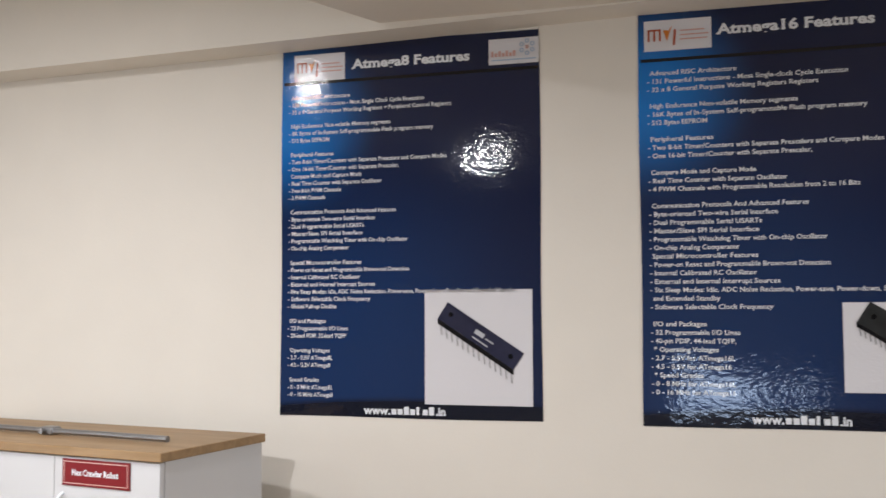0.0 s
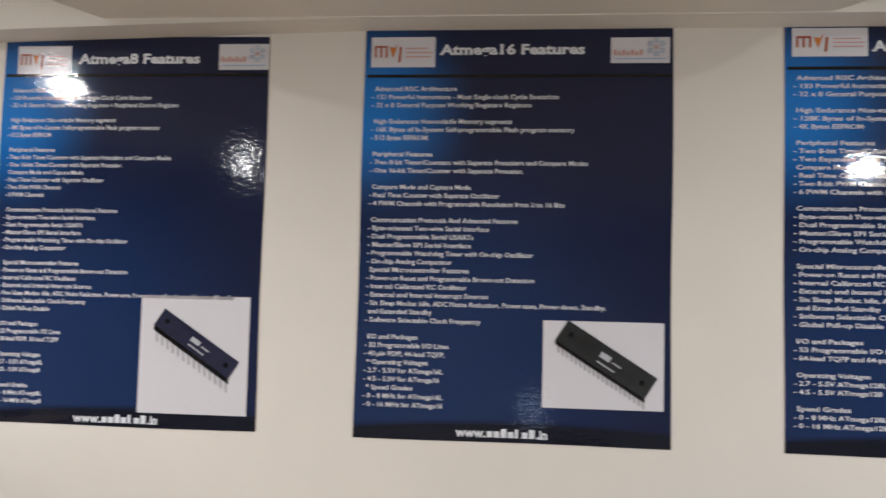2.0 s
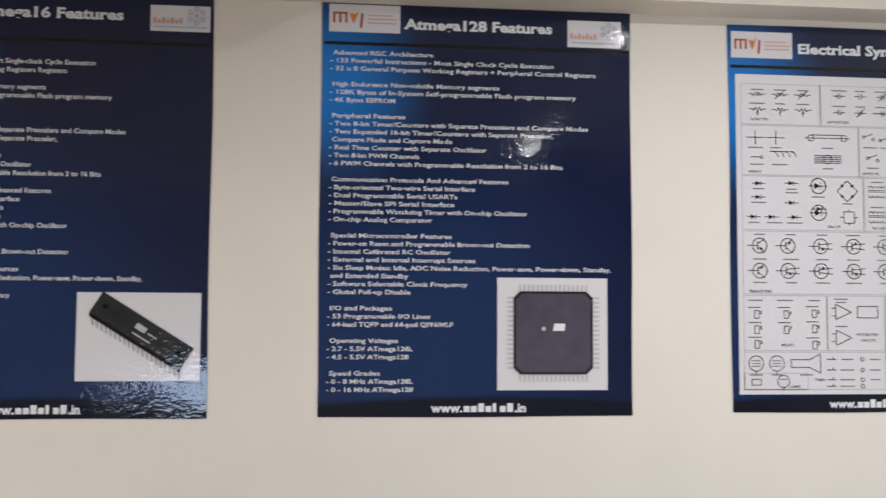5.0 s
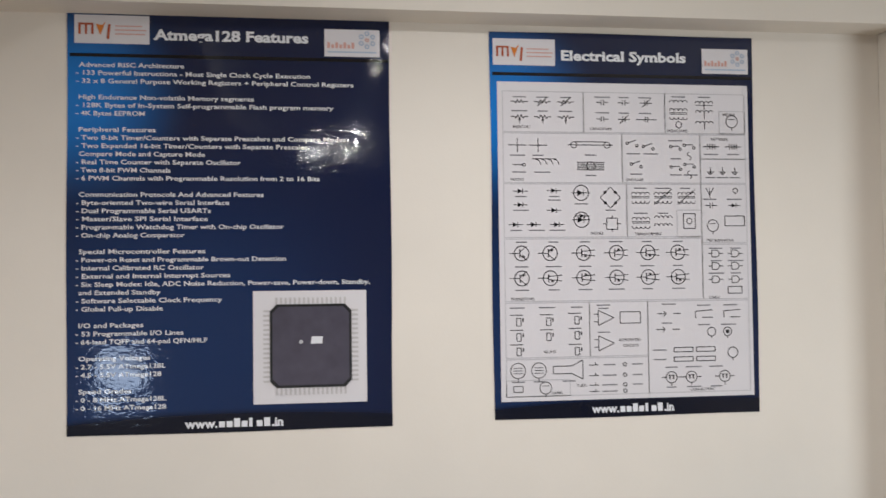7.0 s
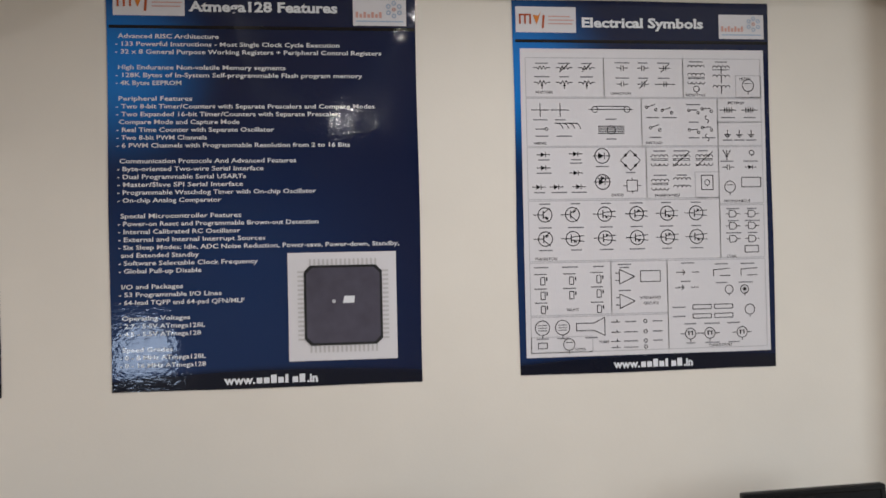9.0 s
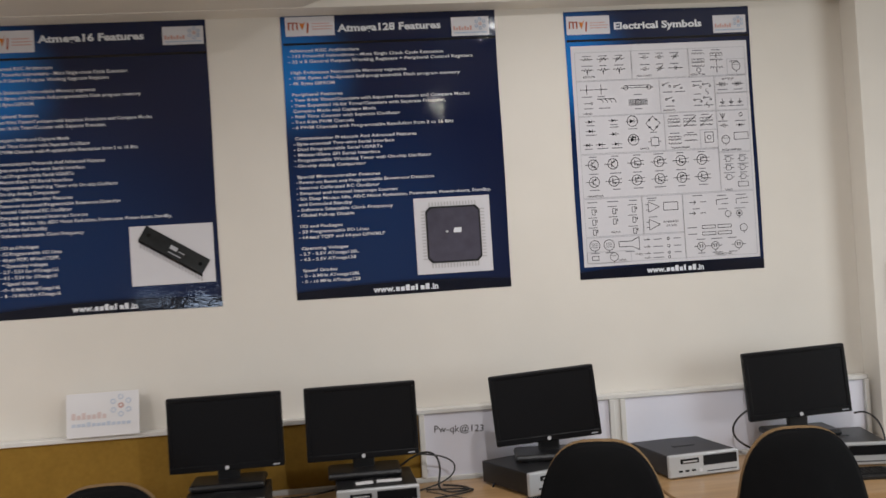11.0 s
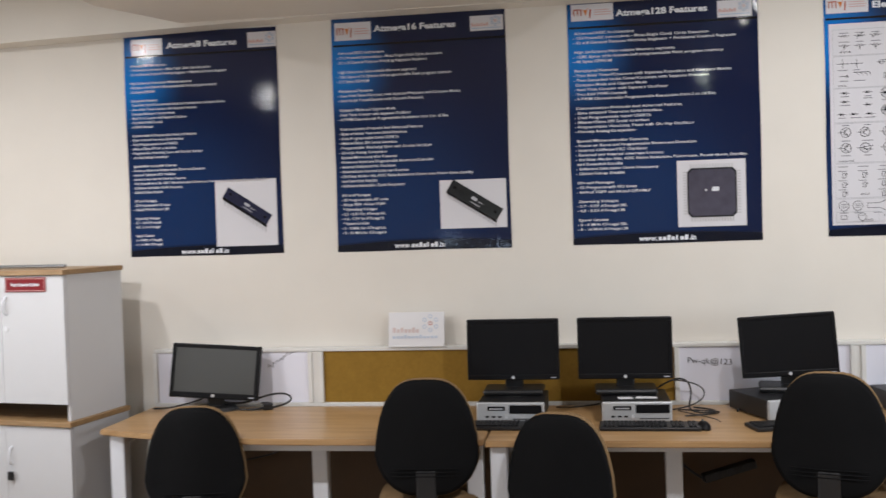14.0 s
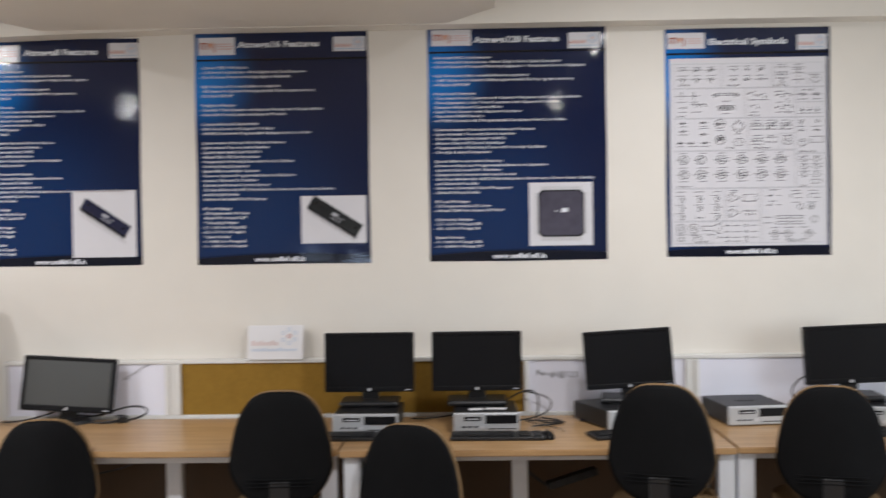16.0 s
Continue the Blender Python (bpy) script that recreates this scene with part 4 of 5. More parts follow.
posters = []
for i, (px, pz, w, h, first, final, wide) in enumerate(POSTERS):
    p = thing("poster", pose(px, WALL - 0.0005, pz), LABELS[i], "poster", "wall posters")
    posters.append(p)
    sh = finish("sheet", sheet_mesh(w, h, i + 3), poster_print(h), p)
    bm = bmesh.new()
    strip(bm, 0.008, w - 0.004, RULES[i] - 0.005, RULES[i] + 0.005)
    flat("rule", bm, M["rule"], p, 0.003, "black line under the heading")
    text, a, b, z = HEADS[i]
    tagged(flat("heading", slab_serifs(lettering([(text, a, z, 0.031, b - a)], 0.048), z, 0.031), M["ink"], p, 0.0035, "bold white slab-serif heading"), kind="stuff")
    seal_card(p, *SEALS[i])
    dots_card(p, *DOTS[i])
    web_bar(p, *WEBS[i])
    if i == 3:
        continue
    total = sum(len(b) for b in TEXT[i]) + len(TEXT[i]) - 2
    pitch = (first - final) / total
    unit = wide / 53.0
    row = 0
    for block in TEXT[i]:
        lines = []
        for s in block:
            ls = s.strip()
            head = not ls.startswith("-")
            # letter widths of the plain face, in units of a mean letter
            span = sum(0.55 if c in "il.,:-'I/jt |" else 1.45 if c in "mMW" else 1.15 if c in "ADNOGQCHUw" else 1.0 for c in ls) * 1.10
            x = 0.034 if head else 0.026
            width = min(unit * span, w - x - 0.012)
            lines.append((ls, x, first - pitch * row, pitch * 0.56, width))
            row += 1
        flat("paragraph", lettering(lines, 0.022), M["ink"], p, 0.0035)
        row += 1

dip_chip(posters[0], 0.506, 0.858, 0.046, 0.413, 0.16, 0.80, 0.86, 0.36, 0.040, "chipblue", 14, True)
dip_chip(posters[1], 0.569, 0.925, 0.109, 0.368, 0.14, 0.86, 0.88, 0.22, 0.046, "chip", 20, False)
square_chip(posters[2], 0.541, 0.884, 0.079, 0.421, 0.591, 0.838, 0.127, 0.380)

# the chart of symbols
ch = posters[3]
CX, CZ, CW, CH = 0.022, 0.056, 0.840, 1.012
bm = bmesh.new()
strip(bm, CX, CX + CW, CZ, CZ + CH)
chart = flat("chart", bm, M["photo"], ch, 0.0035, "white chart panel with rows of small symbols")


def U(u, v):
    return (CX + u * CW, CZ + (1 - v) * CH)


for a, b, c, d in ((.02, .03, .335, .158), (.335, .03, .66, .158), (.66, .03, .985, .158), (.88, .085, .985, .158), (.02, .162, .485, .318), (.485, .162, .80, .318), (.80, .162, .985, .24),
                   (.80, .24, .985, .318), (.02, .322, .50, .49), (.50, .322, .80, .49), (.70, .405, .80, .49), (.80, .322, .985, .51), (.02, .495, .80, .69), (.80, .515, .985, .69),
                   (.02, .695, .345, .865), (.345, .695, .575, .865), (.575, .695, .985, .985), (.02, .87, .575, .985), (.02, .935, .265, .985)):
    ln = bmesh.new()
    for p, q in ((U(a, b), U(c, b)), (U(c, b), U(c, d)), (U(c, d), U(a, d)), (U(a, d), U(a, b))):
        stroke(ln, p, q, 0.0022)
    flat("cell_border", ln, M["cellline"], chart, 0.0045)
TH = 0.0024


def own_symbol(fn):
    """Each symbol that the chart repeats becomes a part of its own."""
    def build(b, *args, **kw):
        bm = bmesh.new()
        fn(bm, *args, **kw)
        flat("symbol", bm, M["inkdark"], chart, 0.005)
    return build



@own_symbol
def sym_transistor(bm, u, v, r=0.0235, k=0):
    x, z = U(u, v)
    ring(bm, x, z, r, TH * 1.2)
    stroke(bm, (x - r * 1.7, z), (x - r * 0.25, z), TH)
    stroke(bm, (x - r * 0.25, z - r * 0.55), (x - r * 0.25, z + r * 0.55), TH * 1.4)
    s = 1 if k % 2 else -1
    stroke(bm, (x - r * 0.25, z + r * 0.2), (x + r * (1.6 if k > 1 else 0.7), z + r * (0.4 if k > 1 else 0.95)), TH)
    stroke(bm, (x - r * 0.25, z - r * 0.2), (x + r * (1.6 if k > 1 else 0.7), z - r * (0.4 if k > 1 else 0.95)), TH)
    poly(bm, [(x + r * 0.05, z + s * r * 0.1), (x + r * 0.55, z + s * r * 0.5), (x + r * 0.15, z + s * r * 0.6)])


@own_symbol
def sym_zigzag(bm, u, v, k=0):
    x, z = U(u, v)
    pts = [(x - 0.028, z), (x - 0.016, z)] + [(x - 0.012 + 0.006 * j, z + (0.006 if j % 2 else -0.006)) for j in range(5)] + [(x + 0.016, z), (x + 0.028, z)]
    for p, q in zip(pts, pts[1:]):
        stroke(bm, p, q, TH)
    if k == 1:
        stroke(bm, (x - 0.016, z - 0.014), (x + 0.018, z + 0.016), TH)
    if k == 2:
        stroke(bm, (x, z - 0.022), (x, z - 0.006), TH)
        poly(bm, [(x - 0.005, z - 0.012), (x + 0.005, z - 0.012), (x, z - 0.004)])


@own_symbol
def sym_cap(bm, u, v, k=0):
    x, z = U(u, v)
    for s in (-1, 1):
        stroke(bm, (x + s * 0.004, z - 0.009), (x + s * 0.004, z + 0.009), TH)
        stroke(bm, (x + s * 0.004, z), (x + s * 0.02, z), TH)
    if k:
        stroke(bm, (x - 0.014, z - 0.014), (x + 0.015, z + 0.015), TH)


@own_symbol
def sym_coil(bm, u, v, k=0):
    x, z = U(u, v)
    for j in range(4):
        ring(bm, x - 0.0225 + 0.015 * j, z, 0.0072, TH * 0.9, 8, 0, 180)
    for j in range(k):
        stroke(bm, (x - 0.03, z - 0.006 - 0.005 * j), (x + 0.03, z - 0.006 - 0.005 * j), TH * 0.8)
    if k > 1:
        for j in range(4):
            ring(bm, x - 0.0225 + 0.015 * j, z - 0.022, 0.0072, TH * 0.9, 8, 180, 360)


@own_symbol
def sym_diode(bm, u, v, s=0.010):
    x, z = U(u, v)
    poly(bm, [(x - s, z - s * 0.8), (x + s * 0.5, z), (x - s, z + s * 0.8)])
    stroke(bm, (x + s * 0.6, z - s * 0.8), (x + s * 0.6, z + s * 0.8), TH)
    stroke(bm, (x - s * 2.4, z), (x + s * 2.2, z), TH)


@own_symbol
def sym_box(bm, u, v, w, h):
    x, z = U(u, v)
    for p, q in (((x - w, z - h), (x + w, z - h)), ((x + w, z - h), (x + w, z + h)), ((x + w, z + h), (x - w, z + h)), ((x - w, z + h), (x - w, z - h))):
        stroke(bm, p, q, TH)


@own_symbol
def sym_ring(bm, u, v, r, inner=0):
    x, z = U(u, v)
    ring(bm, x, z, r, TH)
    for j in range(inner):
        stroke(bm, (x - r * 0.6, z + r * (0.35 - 0.35 * j)), (x + r * 0.6, z + r * (0.35 - 0.35 * j)), TH * 0.8)
    stroke(bm, (x, z - r * 1.5), (x, z - r), TH)


def group_of(name, build):
    bm = bmesh.new()
    build(bm)
    if len(bm.faces):
        tagged(flat(name, bm, M["inkdark"], chart, 0.005), kind="stuff")
    else:
        bm.free()


def resistors(b):
    for j, u in enumerate((0.085, 0.175, 0.265)):
        sym_zigzag(b, u, 0.062, 1 if j else 0)
        sym_zigzag(b, u, 0.110, 2)


def capacitors(b):
    for j, u in enumerate((0.41, 0.495, 0.585)):
        sym_cap(b, u, 0.062, j == 2)
        sym_cap(b, u, 0.115, j == 1)
    x, z = U(0.585, 0.115)
    stroke(b, (x - 0.035, z), (x + 0.035, z), TH)


def inductors(b):
    for j, v in enumerate((0.058, 0.085)):
        sym_coil(b, 0.715, v, j * 2)
    for j, v in enumerate((0.06, 0.09, 0.125)):
        sym_coil(b, 0.82, v, 1 if j == 0 else 0)
        x, z = U(0.82, v)
        stroke(b, (x, z - 0.02), (x, z), TH)
    sym_ring(b, 0.715, 0.13, 0.010)
    sym_ring(b, 0.932, 0.118, 0.020, 1)


def wiring(b):
    for u in (0.075, 0.155):
        x, z = U(u, 0.20)
        stroke(b, (x - 0.03, z), (x + 0.03, z), TH)
        stroke(b, (x, z - 0.022), (x, z + 0.022), TH)
    x, z = U(0.36, 0.198)
    stroke(b, (x - 0.075, z), (x + 0.075, z), TH)
    for s in (-1, 1):
        ring(b, x + s * 0.055, z, 0.010, TH, 14)
    stroke(b, (x - 0.055, z + 0.010), (x + 0.055, z + 0.010), TH)
    x, z = U(0.36, 0.265)
    for j in range(5):
        stroke(b, (x - 0.045, z + 0.012 - 0.006 * j), (x + 0.045, z + 0.012 - 0.006 * j), TH)
    ring(b, x, z, 0.014, TH, 14)
    x, z = U(0.08, 0.262)
    stroke(b, (x - 0.02, z), (x + 0.012, z), TH)
    ring(b, x + 0.016, z, 0.005, TH, 10)
    x, z = U(0.185, 0.255)
    stroke(b, (x - 0.045, z + 0.012), (x + 0.035, z + 0.012), TH)
    for j in range(4):
        ring(b, x - 0.035 + 0.02 * j, z - 0.006, 0.017, TH, 8, 0, 90)


def switches(b):
    for u, v in ((0.525, 0.195), (0.59, 0.205), (0.54, 0.262), (0.70, 0.205), (0.755, 0.20), (0.70, 0.27), (0.755, 0.262)):
        x, z = U(u, v)
        for s in (-1, 1):
            ring(b, x + s * 0.016, z - 0.004 * s, 0.0045, TH, 8)
        stroke(b, (x - 0.014, z + 0.005), (x + 0.014, z + 0.014 * (1 if u < 0.65 else 0.4)), TH)
    for u, v in ((0.755, 0.225), (0.755, 0.285)):
        x, z = U(u, v)
        ring(b, x, z, 0.006, TH, 8, 90, 270)
        ring(b, x, z - 0.012, 0.006, TH, 8, -90, 90)


def cells(b):
    for u, v in ((0.845, 0.20), (0.935, 0.20)):
        for d in (-0.01, 0.0, 0.01):
            sym_cap(b, u + d, v)
    for u in (0.84, 0.89, 0.94):
        x, z = U(u, 0.282)
        stroke(b, (x, z), (x, z + 0.016), TH)
        for j in range(3):
            stroke(b, (x - 0.012 + 0.004 * j, z - 0.004 * j), (x + 0.012 - 0.004 * j, z - 0.004 * j), TH)


def diodes(b):
    for u, v in ((0.085, 0.345), (0.085, 0.388), (0.065, 0.45), (0.135, 0.45), (0.215, 0.343), (0.215, 0.405), (0.225, 0.45)):
        sym_diode(b, u, v)
    for v in (0.35, 0.435):
        x, z = U(0.32, v)
        ring(b, x, z, 0.0245, TH * 1.2)
        sym_diode(b, 0.32, v, 0.013)
        if v > 0.4:
            sym_diode(b, 0.325, v - 0.012, 0.010)
    x, z = U(0.435, 0.365)
    for k in range(4):
        a, c = radians(90 * k), radians(90 * k + 90)
        stroke(b, (x + 0.034 * math.cos(a), z + 0.034 * math.sin(a)), (x + 0.034 * math.cos(c), z + 0.034 * math.sin(c)), TH)
        m = (a + c) / 2
        ring(b, x + 0.024 * math.cos(m), z + 0.024 * math.sin(m), 0.003, 0.005, 8)
    sym_box(b, 0.44, 0.448, 0.018, 0.018)
    x, z = U(0.44, 0.448)
    for s in (-1, 1):
        stroke(b, (x + s * 0.018, z), (x + s * 0.03, z), TH)
        stroke(b, (x, z + s * 0.018), (x, z + s * 0.026), TH)


def transformers(b):
    for j, u in enumerate((0.555, 0.645, 0.74)):
        sym_coil(b, u, 0.355, 2)
        if j:
            x, z = U(u, 0.362)
            stroke(b, (x - 0.03, z - 0.025), (x + 0.03, z + 0.025), TH)
    sym_coil(b, 0.555, 0.435, 2)
    sym_coil(b, 0.645, 0.43, 0)
    sym_coil(b, 0.645, 0.455, 0)
    sym_box(b, 0.75, 0.44, 0.02, 0.024)
    sym_ring(b, 0.75, 0.44, 0.009)


def oddments(b):
    x, z = U(0.835, 0.345)
    for s in (-1, 0, 1):
        stroke(b, (x, z - 0.012), (x + s * 0.013, z + 0.012), TH)
    stroke(b, (x, z - 0.022), (x, z - 0.012), TH)
    sym_ring(b, 0.94, 0.342, 0.008)
    sym_cap(b, 0.84, 0.39)
    sym_ring(b, 0.845, 0.455, 0.019, 1)
    sym_box(b, 0.935, 0.44, 0.034, 0.016)
    sym_diode(b, 0.935, 0.39, 0.009)


def transistors(b):
    for j, u in enumerate((0.085, 0.195, 0.325, 0.455, 0.58, 0.70)):
        sym_transistor(b, u, 0.540, k=j)
        sym_transistor(b, u, 0.618, k=j + 1 if j < 5 else 4)


def logic(b):
    for u in (0.855, 0.935):
        for v in (0.545, 0.585, 0.628):
            x, z = U(u, v)
            ring(b, x, z, 0.011, TH, 10, -90, 90)
            stroke(b, (x, z + 0.011), (x - 0.014, z + 0.011), TH)
            stroke(b, (x, z - 0.011), (x - 0.014, z - 0.011), TH)
            stroke(b, (x - 0.014, z - 0.011), (x - 0.014, z + 0.011), TH)
            stroke(b, (x - 0.026, z), (x - 0.014, z), TH)
            stroke(b, (x + 0.011, z), (x + 0.024, z), TH)
    sym_box(b, 0.93, 0.662, 0.024, 0.011)


def relays(b):
    for u in (0.065, 0.18, 0.29):
        for v in ((0.738, 0.785, 0.83) if u < 0.1 else (0.738, 0.785) if u < 0.2 else (0.735, 0.782, 0.832)):
            x, z = U(u, v)
            stroke(b, (x - 0.024, z + 0.006), (x + 0.018, z + 0.006), TH)
            stroke(b, (x + 0.018, z - 0.016), (x + 0.018, z - 0.004), TH * 1.6)
            sym_box(b, u + 0.005, v + 0.016, 0.007, 0.012)


def amplifiers(b):
    for v in (0.745, 0.825):
        x, z = U(0.405, v)
        for p, q in (((x - 0.022, z - 0.024), (x + 0.03, z)), ((x + 0.03, z), (x - 0.022, z + 0.024)), ((x - 0.022, z + 0.024), (x - 0.022, z - 0.024))):
            stroke(b, p, q, TH)
        for s in (-1, 1):
            stroke(b, (x - 0.036, z + s * 0.012), (x - 0.022, z + s * 0.012), TH)
    sym_box(b, 0.505, 0.745, 0.034, 0.018)


def tubes(b):
    sym_ring(b, 0.065, 0.905, 0.024, 3)
    sym_ring(b, 0.145, 0.905, 0.024, 3)
    x, z = U(0.26, 0.905)
    pts = [(x - 0.05, z - 0.012), (x + 0.01, z - 0.012), (x + 0.046, z - 0.03), (x + 0.046, z + 0.03), (x + 0.01, z + 0.012), (x - 0.05, z + 0.012), (x - 0.05, z - 0.012)]
    for p, q in zip(pts, pts[1:]):
        stroke(b, p, q, TH)
    sym_ring(b, 0.17, 0.96, 0.019, 1)
    sym_box(b, 0.065, 0.962, 0.015, 0.009)
    for v in (0.892, 0.925, 0.955, 0.975):
        x, z = U(0.37, v)
        stroke(b, (x - 0.025, z), (x + 0.006, z), TH)
        stroke(b, (x - 0.005, z), (x - 0.005, z + 0.008), TH)
        ring(b, U(0.48, v)[0], z, 0.006, TH, 8)


def connectors(b):
    for u, v in ((0.66, 0.735), (0.655, 0.785)):
        x, z = U(u, v)
        stroke(b, (x - 0.04, z), (x - 0.014, z), TH)
        stroke(b, (x + 0.014, z), (x + 0.04, z), TH)
        stroke(b, (x - 0.018, z - 0.008), (x - 0.010, z), TH)
        stroke(b, (x - 0.018, z + 0.008), (x - 0.010, z), TH)
    for u in (0.80, 0.915):
        x, z = U(u, 0.735)
        stroke(b, (x - 0.028, z + 0.006), (x + 0.03, z + 0.010), TH)
        stroke(b, (x - 0.028, z + 0.006), (x - 0.028, z - 0.016), TH)
        stroke(b, (x - 0.006, z - 0.014), (x + 0.03, z - 0.014), TH)
    sym_ring(b, 0.83, 0.795, 0.014)
    sym_ring(b, 0.895, 0.795, 0.014)
    ring(b, *U(0.895, 0.795), 0.004, 0.006, 8)
    for v in (0.85, 0.88):
        for u in (0.715, 0.805):
            sym_box(b, u, v, 0.032, 0.007)
    sym_ring(b, 0.915, 0.862, 0.017)
    for u in (0.665, 0.745, 0.88):
        sym_ring(b, u, 0.937, 0.018, 1)
        x, z = U(u, 0.937)
        stroke(b, (x - 0.034, z), (x - 0.018, z), TH)
        stroke(b, (x + 0.018, z), (x + 0.034, z), TH)
        for s in (-1, 1):
            stroke(b, (x + s * 0.006, z - 0.006), (x + s * 0.006, z + 0.008), TH * 1.6)


for name, fn in (("resistor_symbol", resistors), ("capacitor_symbol", capacitors), ("inductor_symbol", inductors), ("wiring_symbol", wiring), ("switch_symbol", switches),
                 ("battery_symbol", cells), ("diode_symbol", diodes), ("transformer_symbol", transformers), ("other_symbol", oddments), ("transistor_symbol", transistors),
                 ("logic_symbol", logic), ("relay_symbol", relays), ("amplifier_symbol", amplifiers), ("tube_symbol", tubes), ("connector_symbol", connectors)):
    group_of(name, fn)
caps = []
for s, u, v in (("RESISTORS", .06, .142), ("CAPACITORS", .36, .146), ("INDUCTORS", .67, .15), ("METERS", .897, .096), ("WIRING", .045, .308), ("SWITCHES", .50, .308), ("BATTERIES", .845, .176),
                ("DIODES", .355, .478), ("TRANSFORMERS", .53, .481), ("MISCELLANEOUS", .82, .502), ("TRANSISTORS", .04, .682), ("LOGIC", .825, .685), ("RELAYS", .165, .848),
                ("INTEGRATED", .46, .815), ("CIRCUITS", .475, .833), ("LAMPS", .195, .976), ("TUBES", .29, .955), ("CONNECTORS", .74, .977)):
    caps.append((s, *U(u, v), 0.0085, None))
for cap in caps:
    flat("caption", lettering([cap], 0.0), M["inkdark"], chart, 0.005)
tiny, rnd = bmesh.new(), random.Random(9)
for u, v, n, step in ((0.085, .048, 3, .09), (0.085, .092, 3, .09), (.41, .045, 3, .085), (.41, .095, 3, .085), (.715, .04, 2, .105), (.075, .232, 2, .08), (.36, .23, 1, 0), (.36, .295, 1, 0), (.08, .285, 2, .09),
                      (.53, .225, 2, .07), (.54, .29, 1, 0), (.70, .182, 1, 0), (.70, .24, 1, 0), (.70, .292, 2, .06), (.845, .225, 2, .09), (.84, .30, 3, .05), (.085, .362, 1, 0), (.085, .405, 1, 0), (.065, .468, 3, .08),
                      (.215, .362, 1, 0), (.215, .373, 1, 0), (.32, .385, 1, 0), (.435, .405, 1, 0), (.555, .335, 3, .09), (.555, .415, 2, .09), (.835, .37, 2, .10), (.085, .505, 6, .123), (.085, .582, 6, .123), (.085, .655, 6, .123),
                      (.855, .528, 2, .08), (.855, .568, 2, .08), (.855, .608, 2, .08), (.065, .71, 3, .115), (.40, .705, 1, 0), (.40, .715, 1, 0), (.40, .79, 1, 0), (.66, .705, 1, 0), (.80, .71, 2, .11), (.65, .765, 1, 0),
                      (.80, .772, 2, .1), (.62, .85, 1, 0), (.62, .88, 1, 0), (.665, .905, 3, .09), (.665, .968, 3, .09), (.065, .94, 2, .08), (.26, .94, 1, 0), (.42, .892, 2, .11), (.42, .925, 2, .11), (.42, .955, 2, .11), (.42, .975, 1, 0)):
    for k in range(n):
        x, z = U(u + k * step, v)
        l = rnd.uniform(0.016, 0.027)
        strip(tiny, x - l, x + l, z - 0.0018, z + 0.0018)
tagged(flat("small_caption", tiny, M["captiongrey"], chart, 0.005, "unreadable small captions as grey bars"), kind="stuff")


# ---- small things on desks, cabinets and partition ----
M["palered"] = material("faded_red_print", (0.66, 0.54, 0.52), 0.45, vary=0.05)
M["paleblue"] = material("faded_blue_print", (0.52, 0.58, 0.68), 0.45, vary=0.05)
card = thing("sign_card", pose(0.275, 2.535, TOP + 0.008, -10, 0, 0), "white sign card with pale marks leaning on the wall", "sign")
part("sheet", box(0, 0.30, 0, 0.004, 0, 0.185, 0.001), M["card"], card)
bm = bmesh.new()
for k in range(7):
    strip(bm, 0.022 + 0.021 * k, 0.038 + 0.021 * k, 0.076, 0.103 if k in (0, 2, 5) else 0.094)
each("wordmark", bm, M["palered"], card, 0.0015)
bm = bmesh.new()
for k in range(12):
    strip(bm, 0.022 + 0.0205 * k, 0.038 + 0.0205 * k, 0.045, 0.063 if k in (3, 7) else 0.058)
each("wordmark", bm, M["paleblue"], card, 0.0015)
bm = bmesh.new()
for k in range(6):
    a = radians(30 + 60 * k)
    ring(bm, 0.225 + 0.036 * math.cos(a), 0.125 + 0.036 * math.sin(a), 0.0095, 0.005, 12)
flat("emblem", bm, M["paleblue"], card, 0.0015)
bm = bmesh.new()
ring(bm, 0.225, 0.125, 0.009, 0.006, 12)
flat("emblem_core", bm, M["inkpink"], card, 0.0018)

note = tagged(flat("whiteboard_note", lettering([("Pw-qk@123", 0, 0, 0.030, 0.22)]), M["inkdark"], None, 0.0), "black marker handwriting on the whiteboard", "writing")
note.matrix_world = pose(1.83, 2.5545, 0.985, 0, 3, 0)
bm, rnd = bmesh.new(), random.Random(2)
x = 0.0
for k in range(7):
    stroke(bm, (x, rnd.uniform(-0.01, 0.004)), (x + 0.012, rnd.uniform(0.008, 0.018)), 0.003)
    stroke(bm, (x + 0.012, 0.012), (x + 0.021, rnd.uniform(-0.008, 0.003)), 0.003)
    x += 0.024
scrawl = tagged(flat("whiteboard_note", bm, M["inkdark"], None, 0.0), "illegible black marker scrawl on the whiteboard", "writing")
scrawl.matrix_world = pose(-0.40, 2.5545, 0.965, 0, -32, 0)

for i, pl in enumerate([o for o in scene.objects if o.name.startswith("name_plate")]):
    bm = bmesh.new()
    for a, b, c, d in ((0.006, 0.244, 0.006, 0.0085), (0.006, 0.244, 0.0665, 0.069), (0.006, 0.0085, 0.006, 0.069), (0.2415, 0.244, 0.006, 0.069)):
        strip(bm, a, b, c, d)
    flat("border", bm, M["inkpink"], pl, 0.0036)
    if i == 0:
        bm = bmesh.new()
        for k in range(3):
            strip(bm, 0.025 + 0.069 * k, 0.088 + 0.069 * k, 0.032, 0.045)
    else:
        bm = lettering([("Hex Crawler Robot", 0.038, 0.0385, 0.017, 0.172)], 0.04)
    flat("lettering", bm, M["ink"], pl, 0.0036)

